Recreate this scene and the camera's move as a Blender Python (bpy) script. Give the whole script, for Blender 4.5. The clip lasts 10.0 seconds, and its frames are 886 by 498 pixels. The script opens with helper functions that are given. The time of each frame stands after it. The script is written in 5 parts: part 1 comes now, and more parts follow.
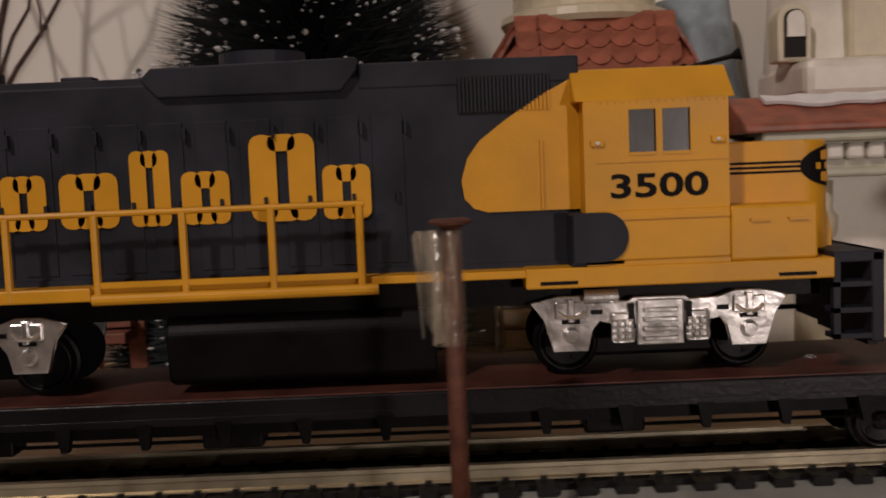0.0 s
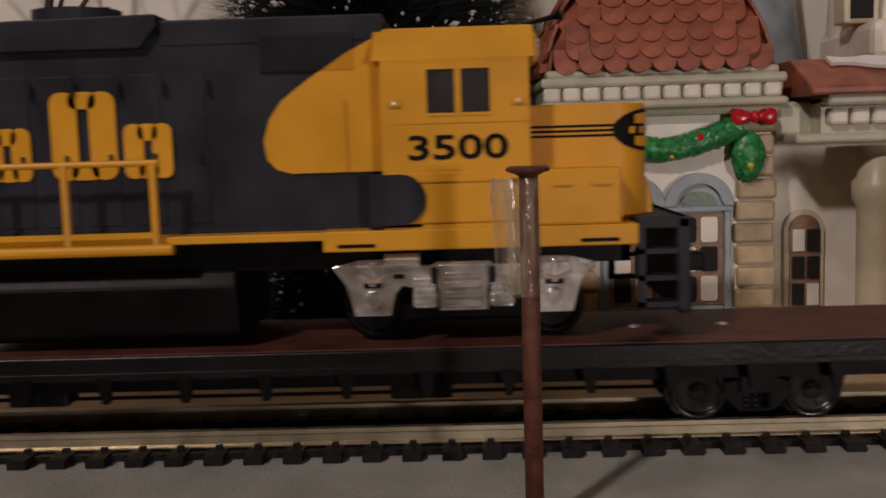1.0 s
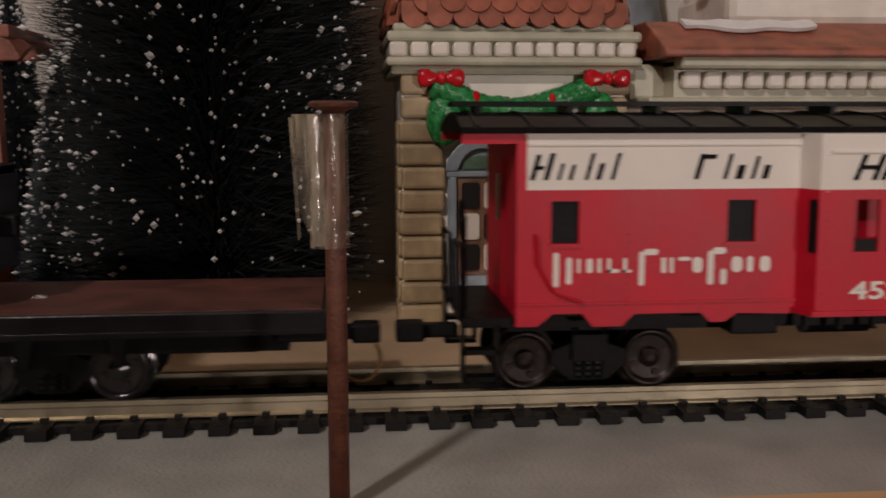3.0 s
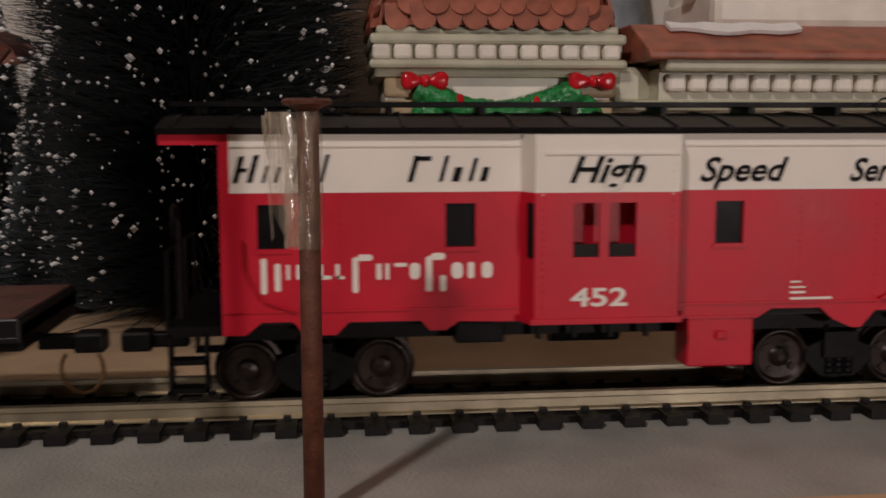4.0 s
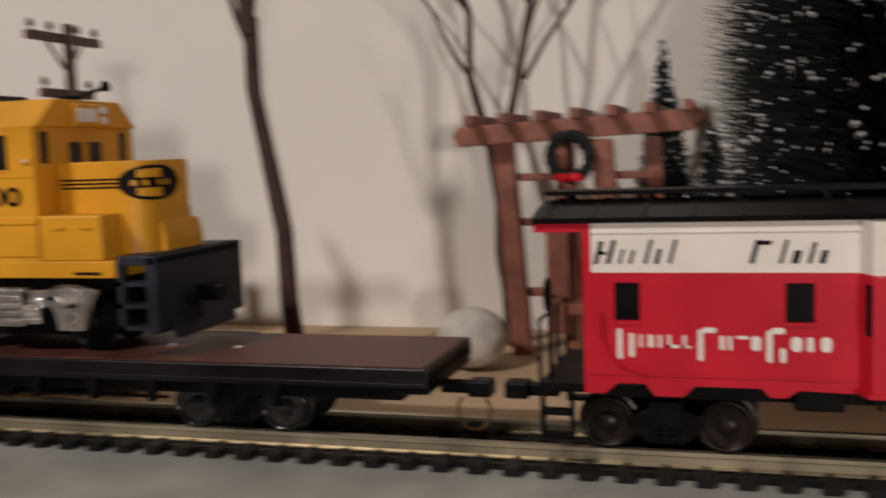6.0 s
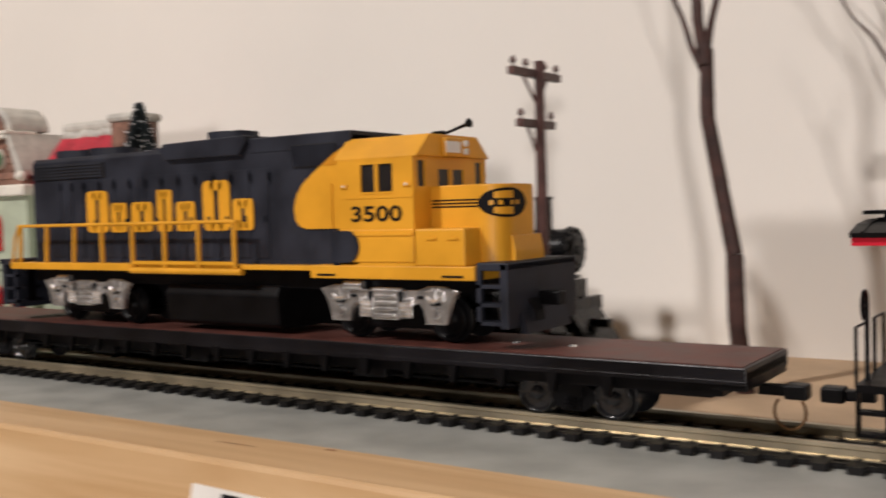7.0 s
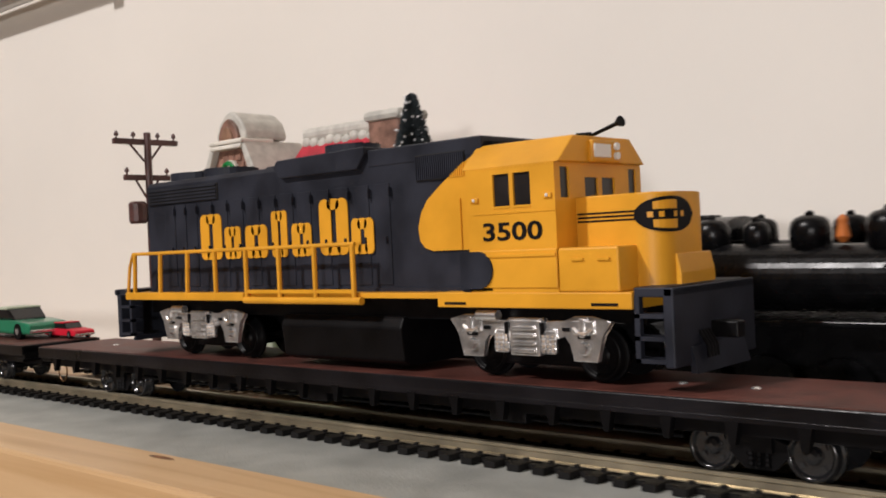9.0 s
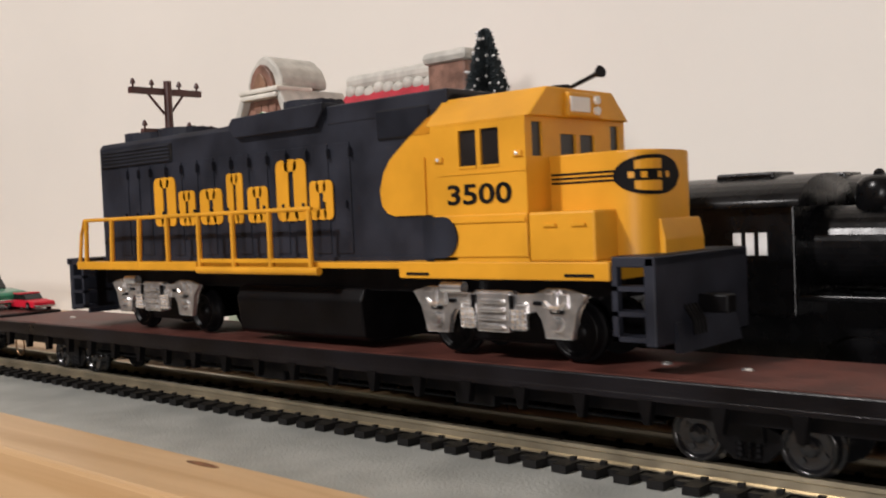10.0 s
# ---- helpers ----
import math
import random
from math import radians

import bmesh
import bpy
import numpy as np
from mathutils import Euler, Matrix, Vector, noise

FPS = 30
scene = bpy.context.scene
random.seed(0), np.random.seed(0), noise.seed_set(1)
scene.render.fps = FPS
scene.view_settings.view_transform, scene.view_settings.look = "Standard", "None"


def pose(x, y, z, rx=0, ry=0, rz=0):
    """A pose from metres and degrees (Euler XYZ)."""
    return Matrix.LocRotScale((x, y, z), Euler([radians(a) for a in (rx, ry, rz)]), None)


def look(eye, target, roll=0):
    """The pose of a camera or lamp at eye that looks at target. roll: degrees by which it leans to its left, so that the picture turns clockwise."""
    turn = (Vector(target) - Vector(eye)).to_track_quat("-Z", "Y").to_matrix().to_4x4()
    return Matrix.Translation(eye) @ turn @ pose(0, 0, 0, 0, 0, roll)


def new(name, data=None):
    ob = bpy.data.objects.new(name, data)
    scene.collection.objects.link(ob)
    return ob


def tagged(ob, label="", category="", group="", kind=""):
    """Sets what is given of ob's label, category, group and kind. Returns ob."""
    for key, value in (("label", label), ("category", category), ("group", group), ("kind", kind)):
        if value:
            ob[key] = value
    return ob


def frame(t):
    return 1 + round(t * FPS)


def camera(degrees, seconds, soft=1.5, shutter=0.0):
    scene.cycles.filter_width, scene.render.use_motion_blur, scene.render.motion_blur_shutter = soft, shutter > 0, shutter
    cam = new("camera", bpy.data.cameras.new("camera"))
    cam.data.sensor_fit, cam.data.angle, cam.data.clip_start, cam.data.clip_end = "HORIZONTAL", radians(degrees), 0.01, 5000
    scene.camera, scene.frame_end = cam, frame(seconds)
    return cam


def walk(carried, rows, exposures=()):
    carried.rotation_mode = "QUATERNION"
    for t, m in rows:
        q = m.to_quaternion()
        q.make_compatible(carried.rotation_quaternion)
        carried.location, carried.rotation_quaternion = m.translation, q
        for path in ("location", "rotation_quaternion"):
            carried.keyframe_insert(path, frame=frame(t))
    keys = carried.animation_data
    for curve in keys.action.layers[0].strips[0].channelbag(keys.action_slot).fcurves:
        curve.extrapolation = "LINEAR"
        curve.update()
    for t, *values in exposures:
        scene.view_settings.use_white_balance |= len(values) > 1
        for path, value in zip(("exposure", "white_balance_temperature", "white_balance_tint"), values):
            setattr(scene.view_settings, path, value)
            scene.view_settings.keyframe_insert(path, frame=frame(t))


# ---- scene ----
cam = camera(48.09, 10.0, soft=1.8, shutter=0.5)
# seconds, eye, heading to the left, tilt, lean
PATH = [
    (0, 0.0318, -0.1802, 0.0603, -0.31, -4.86, -2.30),
    (0.5, 0.0257, -0.1823, 0.0589, 1.91, -5.37, -2.88),
    (1, 0.0251, -0.1774, 0.0563, 1.43, -6.17, -1.72),
    (1.5, 0.0261, -0.1759, 0.0573, 0.60, -6.05, -1.38),
    (2, 0.0215, -0.1717, 0.0541, 0.18, -7.23, -0.70),
    (2.5, 0.0284, -0.1706, 0.0528, -2.26, -7.69, -0.37),
    (3, 0.0355, -0.1629, 0.0504, -5.40, -7.47, -0.08),
    (4.3, 0.0376, -0.1611, 0.0492, -5.89, -6.89, -0.08),
    (4.5, 0.0364, -0.1621, 0.0492, -5.02, -6.78, -0.19),
    (5, 0.0178, -0.1682, 0.0540, 0.83, -6.43, -0.51),
    (5.5, -0.0080, -0.1748, 0.0572, 8.03, -6.29, -1.99),
    (6, -0.0363, -0.1849, 0.0614, 16.75, -5.51, -2.03),
    (6.2, -0.0455, -0.1937, 0.0603, 20.09, -3.96, -1.38),
    (7.3, -0.0781, -0.2235, 0.0553, 37.59, -2.22, -2.32),
    (7.5, -0.0835, -0.2269, 0.0563, 39.13, -2.12, -2.74),
    (8, -0.1068, -0.2220, 0.0555, 41.19, -0.63, -2.75),
    (8.5, -0.1432, -0.1995, 0.0546, 41.59, -0.16, -2.83),
    (9, -0.1770, -0.1854, 0.0539, 41.99, -0.47, -2.69),
    (9.5, -0.2136, -0.1656, 0.0547, 42.54, -1.25, -2.73),
    (10, -0.2270, -0.1631, 0.0516, 42.17, -2.02, -2.45),
]
TRAIN = [(0, 0.1989), (0.5, 0.1756), (1, 0.1524), (1.5, 0.1296), (2, 0.1072), (2.5, 0.0852), (3, 0.0634), (4.3, 0.0083), (4.5, 0.0000), (5, -0.0206), (5.5, -0.0413), (6, -0.0619), (6.2, -0.0701), (7.3, -0.1155), (7.5, -0.1238), (8, -0.1445), (8.5, -0.1654), (9, -0.1862), (9.5, -0.2070), (10, -0.2277)]


def eye_pose(x, y, z, heading, tilt, lean):
    return pose(x, y, z, 90 + tilt, 0, heading) @ pose(0, 0, 0, 0, 0, lean)


walk(cam, [(t, eye_pose(*r)) for t, *r in PATH],
     exposures=[(0, -0.76, 7000, 18), (2.5, -0.68, 6900, 18), (4.8, -0.60, 6750, 15), (6.0, -0.18, 6550, 11), (7.4, 0.40, 6300, 10), (10, 0.38, 6200, 9)])

# ---- light: a dim room, two warm lamps in front of the shelf, high at left, low at right ----
world = bpy.data.worlds.new("room_air")
scene.world = world
world.use_nodes = True
world.node_tree.nodes["Background"].inputs[0].default_value = (1.0, 0.86, 0.72, 1)
world.node_tree.nodes["Background"].inputs[1].default_value = 0.01


def lamp(name, at, target, size, watts, colour):
    data = bpy.data.lights.new(name, "AREA")
    data.shape, data.size, data.energy, data.color = "DISK", size, watts, colour
    ob = new(name, data)
    ob.matrix_world = look(at, target)
    return ob


lamp("lamp_light", (-0.95, -1.60, 1.50), (0, 0, 0.03), 0.16, 31, (1.0, 0.92, 0.87))
lamp("lamp_light", (0.80, -1.95, 0.10), (-0.1, 0, 0.03), 0.14, 13.5, (1.0, 0.92, 0.87))


# ---- materials ----
def mat(name, colour, rough=0.5, metal=0.0, vary=0.12, scale=120.0, bump=0.1, fine=900.0, second=None, spec=0.5, coat=0.0, rnd=0.0):
    """A surface whose colour varies at two scales, with fine relief."""
    m = bpy.data.materials.new(name)
    m.use_nodes = True
    t = m.node_tree
    b = t.nodes["Principled BSDF"]
    co = t.nodes.new("ShaderNodeTexCoord")
    n1 = t.nodes.new("ShaderNodeTexNoise")
    n1.inputs["Scale"].default_value, n1.inputs["Detail"].default_value = scale, 5
    n2 = t.nodes.new("ShaderNodeTexNoise")
    n2.inputs["Scale"].default_value, n2.inputs["Detail"].default_value = fine, 3
    for n in (n1, n2):
        t.links.new(co.outputs["Object"], n.inputs["Vector"])
    ramp = t.nodes.new("ShaderNodeMapRange")
    ramp.inputs["From Min"].default_value, ramp.inputs["From Max"].default_value = 0.35, 0.65
    t.links.new(n1.outputs["Fac"], ramp.inputs["Value"])
    mix = t.nodes.new("ShaderNodeMix")
    mix.data_type = "RGBA"
    dark = [c * (1 - vary) for c in colour]
    other = second or [min(1, c * (1 + vary)) for c in colour]
    mix.inputs["A"].default_value = (*dark, 1) if not second else (*colour, 1)
    mix.inputs["B"].default_value = (*other, 1)
    t.links.new(ramp.outputs["Result"], mix.inputs["Factor"])
    out = mix.outputs["Result"]
    if rnd:
        info = t.nodes.new("ShaderNodeObjectInfo")
        hsv = t.nodes.new("ShaderNodeHueSaturation")
        mr = t.nodes.new("ShaderNodeMapRange")
        mr.inputs["To Min"].default_value, mr.inputs["To Max"].default_value = 1 - rnd, 1 + rnd
        t.links.new(info.outputs["Random"], mr.inputs["Value"])
        t.links.new(mr.outputs["Result"], hsv.inputs["Value"])
        t.links.new(out, hsv.inputs["Color"])
        out = hsv.outputs["Color"]
    t.links.new(out, b.inputs["Base Color"])
    b.inputs["Metallic"].default_value = metal
    b.inputs["Specular IOR Level"].default_value = spec
    b.inputs["Coat Weight"].default_value = coat
    rr = t.nodes.new("ShaderNodeMapRange")
    rr.inputs["To Min"].default_value, rr.inputs["To Max"].default_value = max(0.03, rough - 0.12), min(1, rough + 0.12)
    t.links.new(n1.outputs["Fac"], rr.inputs["Value"])
    t.links.new(rr.outputs["Result"], b.inputs["Roughness"])
    if bump:
        bp = t.nodes.new("ShaderNodeBump")
        bp.inputs["Strength"].default_value, bp.inputs["Distance"].default_value = bump, 0.0004
        t.links.new(n2.outputs["Fac"], bp.inputs["Height"])
        t.links.new(bp.outputs["Normal"], b.inputs["Normal"])
    return m


YELLOW = mat("yellow_paint", (0.69, 0.325, 0.020), 0.45, vary=0.09, scale=70, bump=0.08, spec=0.35)
BLUE = mat("dark_blue_paint", (0.0200, 0.0220, 0.0310), 0.5, vary=0.3, scale=90, bump=0.08, spec=0.2)
BLACK = mat("black_plastic", (0.0036, 0.0033, 0.0038), 0.42, vary=0.3, scale=150, bump=0.1, spec=0.12)
GLOSSBLACK = mat("glossy_black_plastic", (0.009, 0.009, 0.010), 0.18, vary=0.3, scale=150, bump=0.05)
CHROME = mat("silver_plated_plastic", (0.80, 0.79, 0.78), 0.22, metal=0.85, vary=0.22, scale=260, bump=0.12)
SILVER = mat("silver_paint", (0.46, 0.46, 0.46), 0.36, metal=0.7, vary=0.1, scale=200, bump=0.05)
STEEL = mat("rail_metal", (0.46, 0.40, 0.29), 0.36, metal=0.85, vary=0.25, scale=60, bump=0.08)
BRASS = mat("brown_wheel_metal", (0.20, 0.11, 0.05), 0.4, metal=0.7, vary=0.3, scale=300)
WHEELDARK = mat("dark_wheel_metal", (0.016, 0.010, 0.008), 0.35, metal=0.6, vary=0.4, scale=300)
RIM = mat("worn_black_plastic", (0.0055, 0.0052, 0.0068), 0.32, vary=0.45, scale=60, bump=0.15, spec=0.3)
RED = mat("red_plastic", (0.53, 0.011, 0.030), 0.42, vary=0.10, scale=80, bump=0.06, spec=0.28)
WHITE = mat("white_print", (0.80, 0.76, 0.70), 0.5, vary=0.04, scale=100, bump=0.03)
INK = mat("black_print", (0.008, 0.007, 0.008), 0.6, vary=0.2, bump=0, spec=0.1)
DECK = mat("brown_deck", (0.090, 0.027, 0.019), 0.55, vary=0.3, scale=130, bump=0.25, fine=600)
TIE = mat("black_ties", (0.0075, 0.007, 0.007), 0.55, vary=0.3, scale=300, bump=0.2, rnd=0.3, spec=0.2)
PANE = mat("dim_window_plastic", (0.013, 0.011, 0.011), 0.35, vary=0.3, scale=120, bump=0.05)
RUST = mat("rusty_steel", (0.085, 0.030, 0.020), 0.62, metal=0.25, vary=0.45, scale=330, bump=0.5, fine=1800, second=(0.15, 0.055, 0.035))
PLASTER = mat("white_wall_paint", (0.78, 0.74, 0.68), 0.85, vary=0.025, scale=5, bump=0.08, fine=140)
ROOMPAINT = mat("tan_room_paint", (0.30, 0.25, 0.20), 0.9, vary=0.05, scale=3, bump=0)
BOARD = mat("grey_board_paint", (0.37, 0.38, 0.355), 0.55, vary=0.14, scale=60, bump=0.6, fine=1300)
GROUND = mat("tan_board", (0.46, 0.33, 0.21), 0.75, vary=0.15, scale=30, bump=0.25, fine=500)
STONE = mat("tan_ceramic", (0.42, 0.32, 0.19), 0.45, vary=0.2, scale=160, bump=0.2, rnd=0.12)
CERAMIC = mat("white_ceramic", (0.76, 0.72, 0.64), 0.4, vary=0.1, scale=110, bump=0.15)
CREAM = mat("cream_ceramic", (0.62, 0.55, 0.40), 0.4, vary=0.1, scale=110, bump=0.15)
SAGE = mat("sage_ceramic", (0.48, 0.47, 0.36), 0.42, vary=0.16, scale=120, bump=0.2)
TERRA = mat("terracotta_ceramic", (0.30, 0.092, 0.055), 0.45, vary=0.3, scale=180, bump=0.3, rnd=0.15)
GARLAND = mat("glossy_green_glaze", (0.008, 0.13, 0.030), 0.22, scale=700, bump=1.0, fine=800, spec=0.5, second=(0.03, 0.30, 0.09))
FANGREEN = mat("dull_green_glaze", (0.10, 0.17, 0.12), 0.35, vary=0.3, scale=300, bump=0.3)
ROOFRED = mat("red_roof_glaze", (0.40, 0.022, 0.04), 0.4, vary=0.2, scale=150, bump=0.3)
OLDSNOW = mat("grey_white_glaze", (0.52, 0.50, 0.45), 0.55, vary=0.15, scale=200, bump=0.4)
ENGINE = mat("engine_black", (0.0040, 0.0040, 0.0045), 0.27, vary=0.3, scale=200, bump=0.08, spec=0.2)
BOW = mat("glossy_red_glaze", (0.56, 0.012, 0.02), 0.2, vary=0.2, scale=200, bump=0.3)
GOLD = mat("yellow_glaze", (0.60, 0.50, 0.05), 0.25, vary=0.1)
SLATE = mat("blue_grey_ceramic", (0.27, 0.33, 0.37), 0.4, vary=0.2, scale=150, bump=0.2)
BROWNWOOD = mat("reddish_brown_plastic", (0.25, 0.090, 0.060), 0.55, vary=0.25, scale=150, bump=0.4)
POLEWOOD = mat("dark_brown_plastic", (0.075, 0.030, 0.026), 0.45, vary=0.25, scale=200, bump=0.4)
BRICK = mat("brown_brick_glaze", (0.27, 0.145, 0.105), 0.5, vary=0.35, scale=240, bump=0.4, rnd=0.25)
TANGLAZE = mat("tan_brown_glaze", (0.24, 0.135, 0.085), 0.45, vary=0.3, scale=260, bump=0.3)
BARK = mat("dark_bark", (0.045, 0.018, 0.014), 0.7, vary=0.4, scale=220, bump=0.8)
NEEDLE = mat("dark_green_needles", (0.005, 0.008, 0.009), 0.85, vary=0.4, scale=200, bump=0.2)
FROSTED = mat("frosted_grey_needles", (0.030, 0.040, 0.044), 0.85, vary=0.5, scale=260, bump=0.2)
SNOW = mat("white_flock", (0.80, 0.80, 0.80), 0.8, vary=0.05, scale=300, bump=0.3)
MINT = mat("pale_green_ceramic", (0.45, 0.50, 0.38), 0.45, vary=0.1, scale=120, bump=0.15)
DARK = mat("dark_interior", (0.008, 0.007, 0.007), 0.8, vary=0.1, bump=0)
GREEN = mat("green_car_paint", (0.015, 0.17, 0.085), 0.3, vary=0.15, coat=0.4)
LENS = mat("clear_lens", (0.75, 0.75, 0.74), 0.1, vary=0.03, bump=0)
PAPER = mat("white_paper", (0.80, 0.78, 0.74), 0.7, vary=0.04, scale=60, bump=0.1)
TINT = mat("stack_and_dome_orange", (0.55, 0.16, 0.03), 0.4, vary=0.2)


def wood_mat():
    m = mat("pine_wood", (0.56, 0.33, 0.14), 0.45, vary=0.1, scale=30, bump=0.15, fine=300)
    t = m.node_tree
    b = t.nodes["Principled BSDF"]
    co = t.nodes.new("ShaderNodeTexCoord")
    mp = t.nodes.new("ShaderNodeMapping")
    mp.inputs["Scale"].default_value = (3, 55, 55)
    w = t.nodes.new("ShaderNodeTexNoise")
    w.inputs["Scale"].default_value, w.inputs["Detail"].default_value, w.inputs["Distortion"].default_value = 2.2, 6, 0.8
    t.links.new(co.outputs["Object"], mp.inputs["Vector"])
    t.links.new(mp.outputs["Vector"], w.inputs["Vector"])
    r = t.nodes.new("ShaderNodeValToRGB")
    r.color_ramp.elements[0].position, r.color_ramp.elements[0].color = 0.30, (0.53, 0.335, 0.165, 1)
    r.color_ramp.elements[1].position, r.color_ramp.elements[1].color = 0.66, (0.68, 0.475, 0.27, 1)
    t.links.new(w.outputs["Fac"], r.inputs["Fac"])
    t.links.new(r.outputs["Color"], b.inputs["Base Color"])
    return m


PINE = wood_mat()
KNOT = mat("pine_knot", (0.20, 0.09, 0.04), 0.5, vary=0.4, scale=300, bump=0.2)


def tape_mat():
    m = mat("clear_tape", (0.50, 0.44, 0.34), 0.10, vary=0.1, scale=400, bump=1.0, fine=420, spec=1.0)
    t = m.node_tree
    b, out = t.nodes["Principled BSDF"], t.nodes["Material Output"]
    clear = t.nodes.new("ShaderNodeBsdfTransparent")
    mix = t.nodes.new("ShaderNodeMixShader")
    co = t.nodes.new("ShaderNodeTexCoord")
    mp = t.nodes.new("ShaderNodeMapping")
    mp.inputs["Scale"].default_value = (620, 620, 55)
    # more opaque streaks imitate shiny highlights along the tape
    streak = t.nodes.new("ShaderNodeTexNoise")
    streak.inputs["Scale"].default_value, streak.inputs["Detail"].default_value = 1.0, 4
    rng = t.nodes.new("ShaderNodeMapRange")
    rng.inputs["From Min"].default_value, rng.inputs["From Max"].default_value = 0.46, 0.68
    rng.inputs["To Min"].default_value, rng.inputs["To Max"].default_value = 0.10, 0.75
    t.links.new(co.outputs["Object"], mp.inputs["Vector"])
    t.links.new(mp.outputs["Vector"], streak.inputs["Vector"])
    t.links.new(streak.outputs["Fac"], rng.inputs["Value"])
    t.links.new(rng.outputs["Result"], mix.inputs[0])
    t.links.new(clear.outputs[0], mix.inputs[1])
    t.links.new(b.outputs[0], mix.inputs[2])
    t.links.new(mix.outputs[0], out.inputs["Surface"])
    return m


TAPE = tape_mat()


# ---- mesh helpers ----
def part(name, bm, material, parent=None, label="", at=None, smooth=False):
    """Links a bmesh as one mesh object under a thing or a part."""
    bmesh.ops.recalc_face_normals(bm, faces=bm.faces)
    me = bpy.data.meshes.new(name)
    if smooth:
        for f in bm.faces:
            f.smooth = True
    bm.to_mesh(me)
    bm.free()
    me.materials.append(material)
    ob = new(name, me)
    ob.parent = parent
    if at is not None:
        ob.matrix_basis = at
    return tagged(ob, label=label)


def share(name, me, parent, m):
    ob = new(name, me)
    ob.parent, ob.matrix_basis = parent, m
    return ob


def thing(name, label, category, at=None, group="", kind=""):
    ob = new(name)
    ob.empty_display_size = 0.01
    if at is not None:
        ob.matrix_basis = at
    return tagged(ob, label, category, group, kind)


def box(x0, x1, y0, y1, z0, z1, bevel=0.0, bm=None):
    own = bmesh.new()
    v = [own.verts.new((x, y, z)) for x in (x0, x1) for y in (y0, y1) for z in (z0, z1)]
    for q in ((0, 1, 3, 2), (4, 6, 7, 5), (0, 4, 5, 1), (2, 3, 7, 6), (0, 2, 6, 4), (1, 5, 7, 3)):
        own.faces.new([v[i] for i in q])
    if bevel:
        bmesh.ops.bevel(own, geom=own.edges[:], offset=bevel, segments=2, affect="EDGES", profile=0.5)
    return merge(own, bm)


def merge(own, bm=None):
    if bm is None:
        return own
    me = bpy.data.meshes.new("tmp")
    own.to_mesh(me)
    own.free()
    bm.from_mesh(me)
    bpy.data.meshes.remove(me)
    return bm


def prism(points, lo, hi, axis="y", bevel=0.0, bm=None):
    """A polygon in the plane across axis, pushed from lo to hi. Points are (x, z) for y, (y, z) for x, (x, y) for z."""
    own = bmesh.new()

    def at(p, d):
        return {"y": (p[0], d, p[1]), "x": (d, p[0], p[1]), "z": (p[0], p[1], d)}[axis]
    a = [own.verts.new(at(p, lo)) for p in points]
    b = [own.verts.new(at(p, hi)) for p in points]
    own.faces.new(a), own.faces.new(b[::-1])
    n = len(points)
    for i in range(n):
        own.faces.new((a[i], a[(i + 1) % n], b[(i + 1) % n], b[i]))
    if bevel:
        bmesh.ops.bevel(own, geom=own.edges[:], offset=bevel, segments=2, affect="EDGES", profile=0.5)
    return merge(own, bm)


def holed(xs, zs, holes, lo, hi, turn=None):
    """One upright wall sheet on a grid of xs and zs, lo to hi thick in y, open at the cells in holes."""
    own = bmesh.new()
    v = {(i, k, d): own.verts.new((x, y, z)) for i, x in enumerate(xs) for k, z in enumerate(zs) for d, y in enumerate((lo, hi))}
    full = {(i, k) for i in range(len(xs) - 1) for k in range(len(zs) - 1)} - set(holes)
    for i, k in full:
        for d in (0, 1):
            own.faces.new([v[q] for q in ((i, k, d), (i + 1, k, d), (i + 1, k + 1, d), (i, k + 1, d))])
        for di, dk, a, b in ((-1, 0, (i, k), (i, k + 1)), (1, 0, (i + 1, k), (i + 1, k + 1)), (0, -1, (i, k), (i + 1, k)), (0, 1, (i, k + 1), (i + 1, k + 1))):
            if (i + di, k + dk) not in full:
                own.faces.new([v[q] for q in ((*a, 0), (*b, 0), (*b, 1), (*a, 1))])
    return own


def cyl(a, b, r, r2=None, n=14, bm=None):
    own = bmesh.new()
    a, b = Vector(a), Vector(b)
    bmesh.ops.create_cone(own, cap_ends=True, segments=n, radius1=r, radius2=r if r2 is None else r2, depth=(b - a).length,
                          matrix=Matrix.Translation((a + b) / 2) @ (b - a).to_track_quat("Z", "Y").to_matrix().to_4x4())
    return merge(own, bm)


def ball(at, r, sx=1, sy=1, sz=1, u=14, v=9, bm=None):
    own = bmesh.new()
    bmesh.ops.create_uvsphere(own, u_segments=u, v_segments=v, radius=r, matrix=Matrix.Translation(at) @ Matrix.Diagonal((sx, sy, sz, 1)))
    return merge(own, bm)


def lathe(profile, n=20, at=(0, 0, 0), bm=None):
    """Rings of (radius, height) about z."""
    own = bmesh.new()
    rings = [[own.verts.new((at[0] + r * math.cos(2 * math.pi * i / n), at[1] + r * math.sin(2 * math.pi * i / n), at[2] + z)) for i in range(n)] for r, z in profile]
    for p, q in zip(rings, rings[1:]):
        for i in range(n):
            own.faces.new((p[i], p[(i + 1) % n], q[(i + 1) % n], q[i]))
    own.faces.new(rings[0][::-1]), own.faces.new(rings[-1])
    return merge(own, bm)


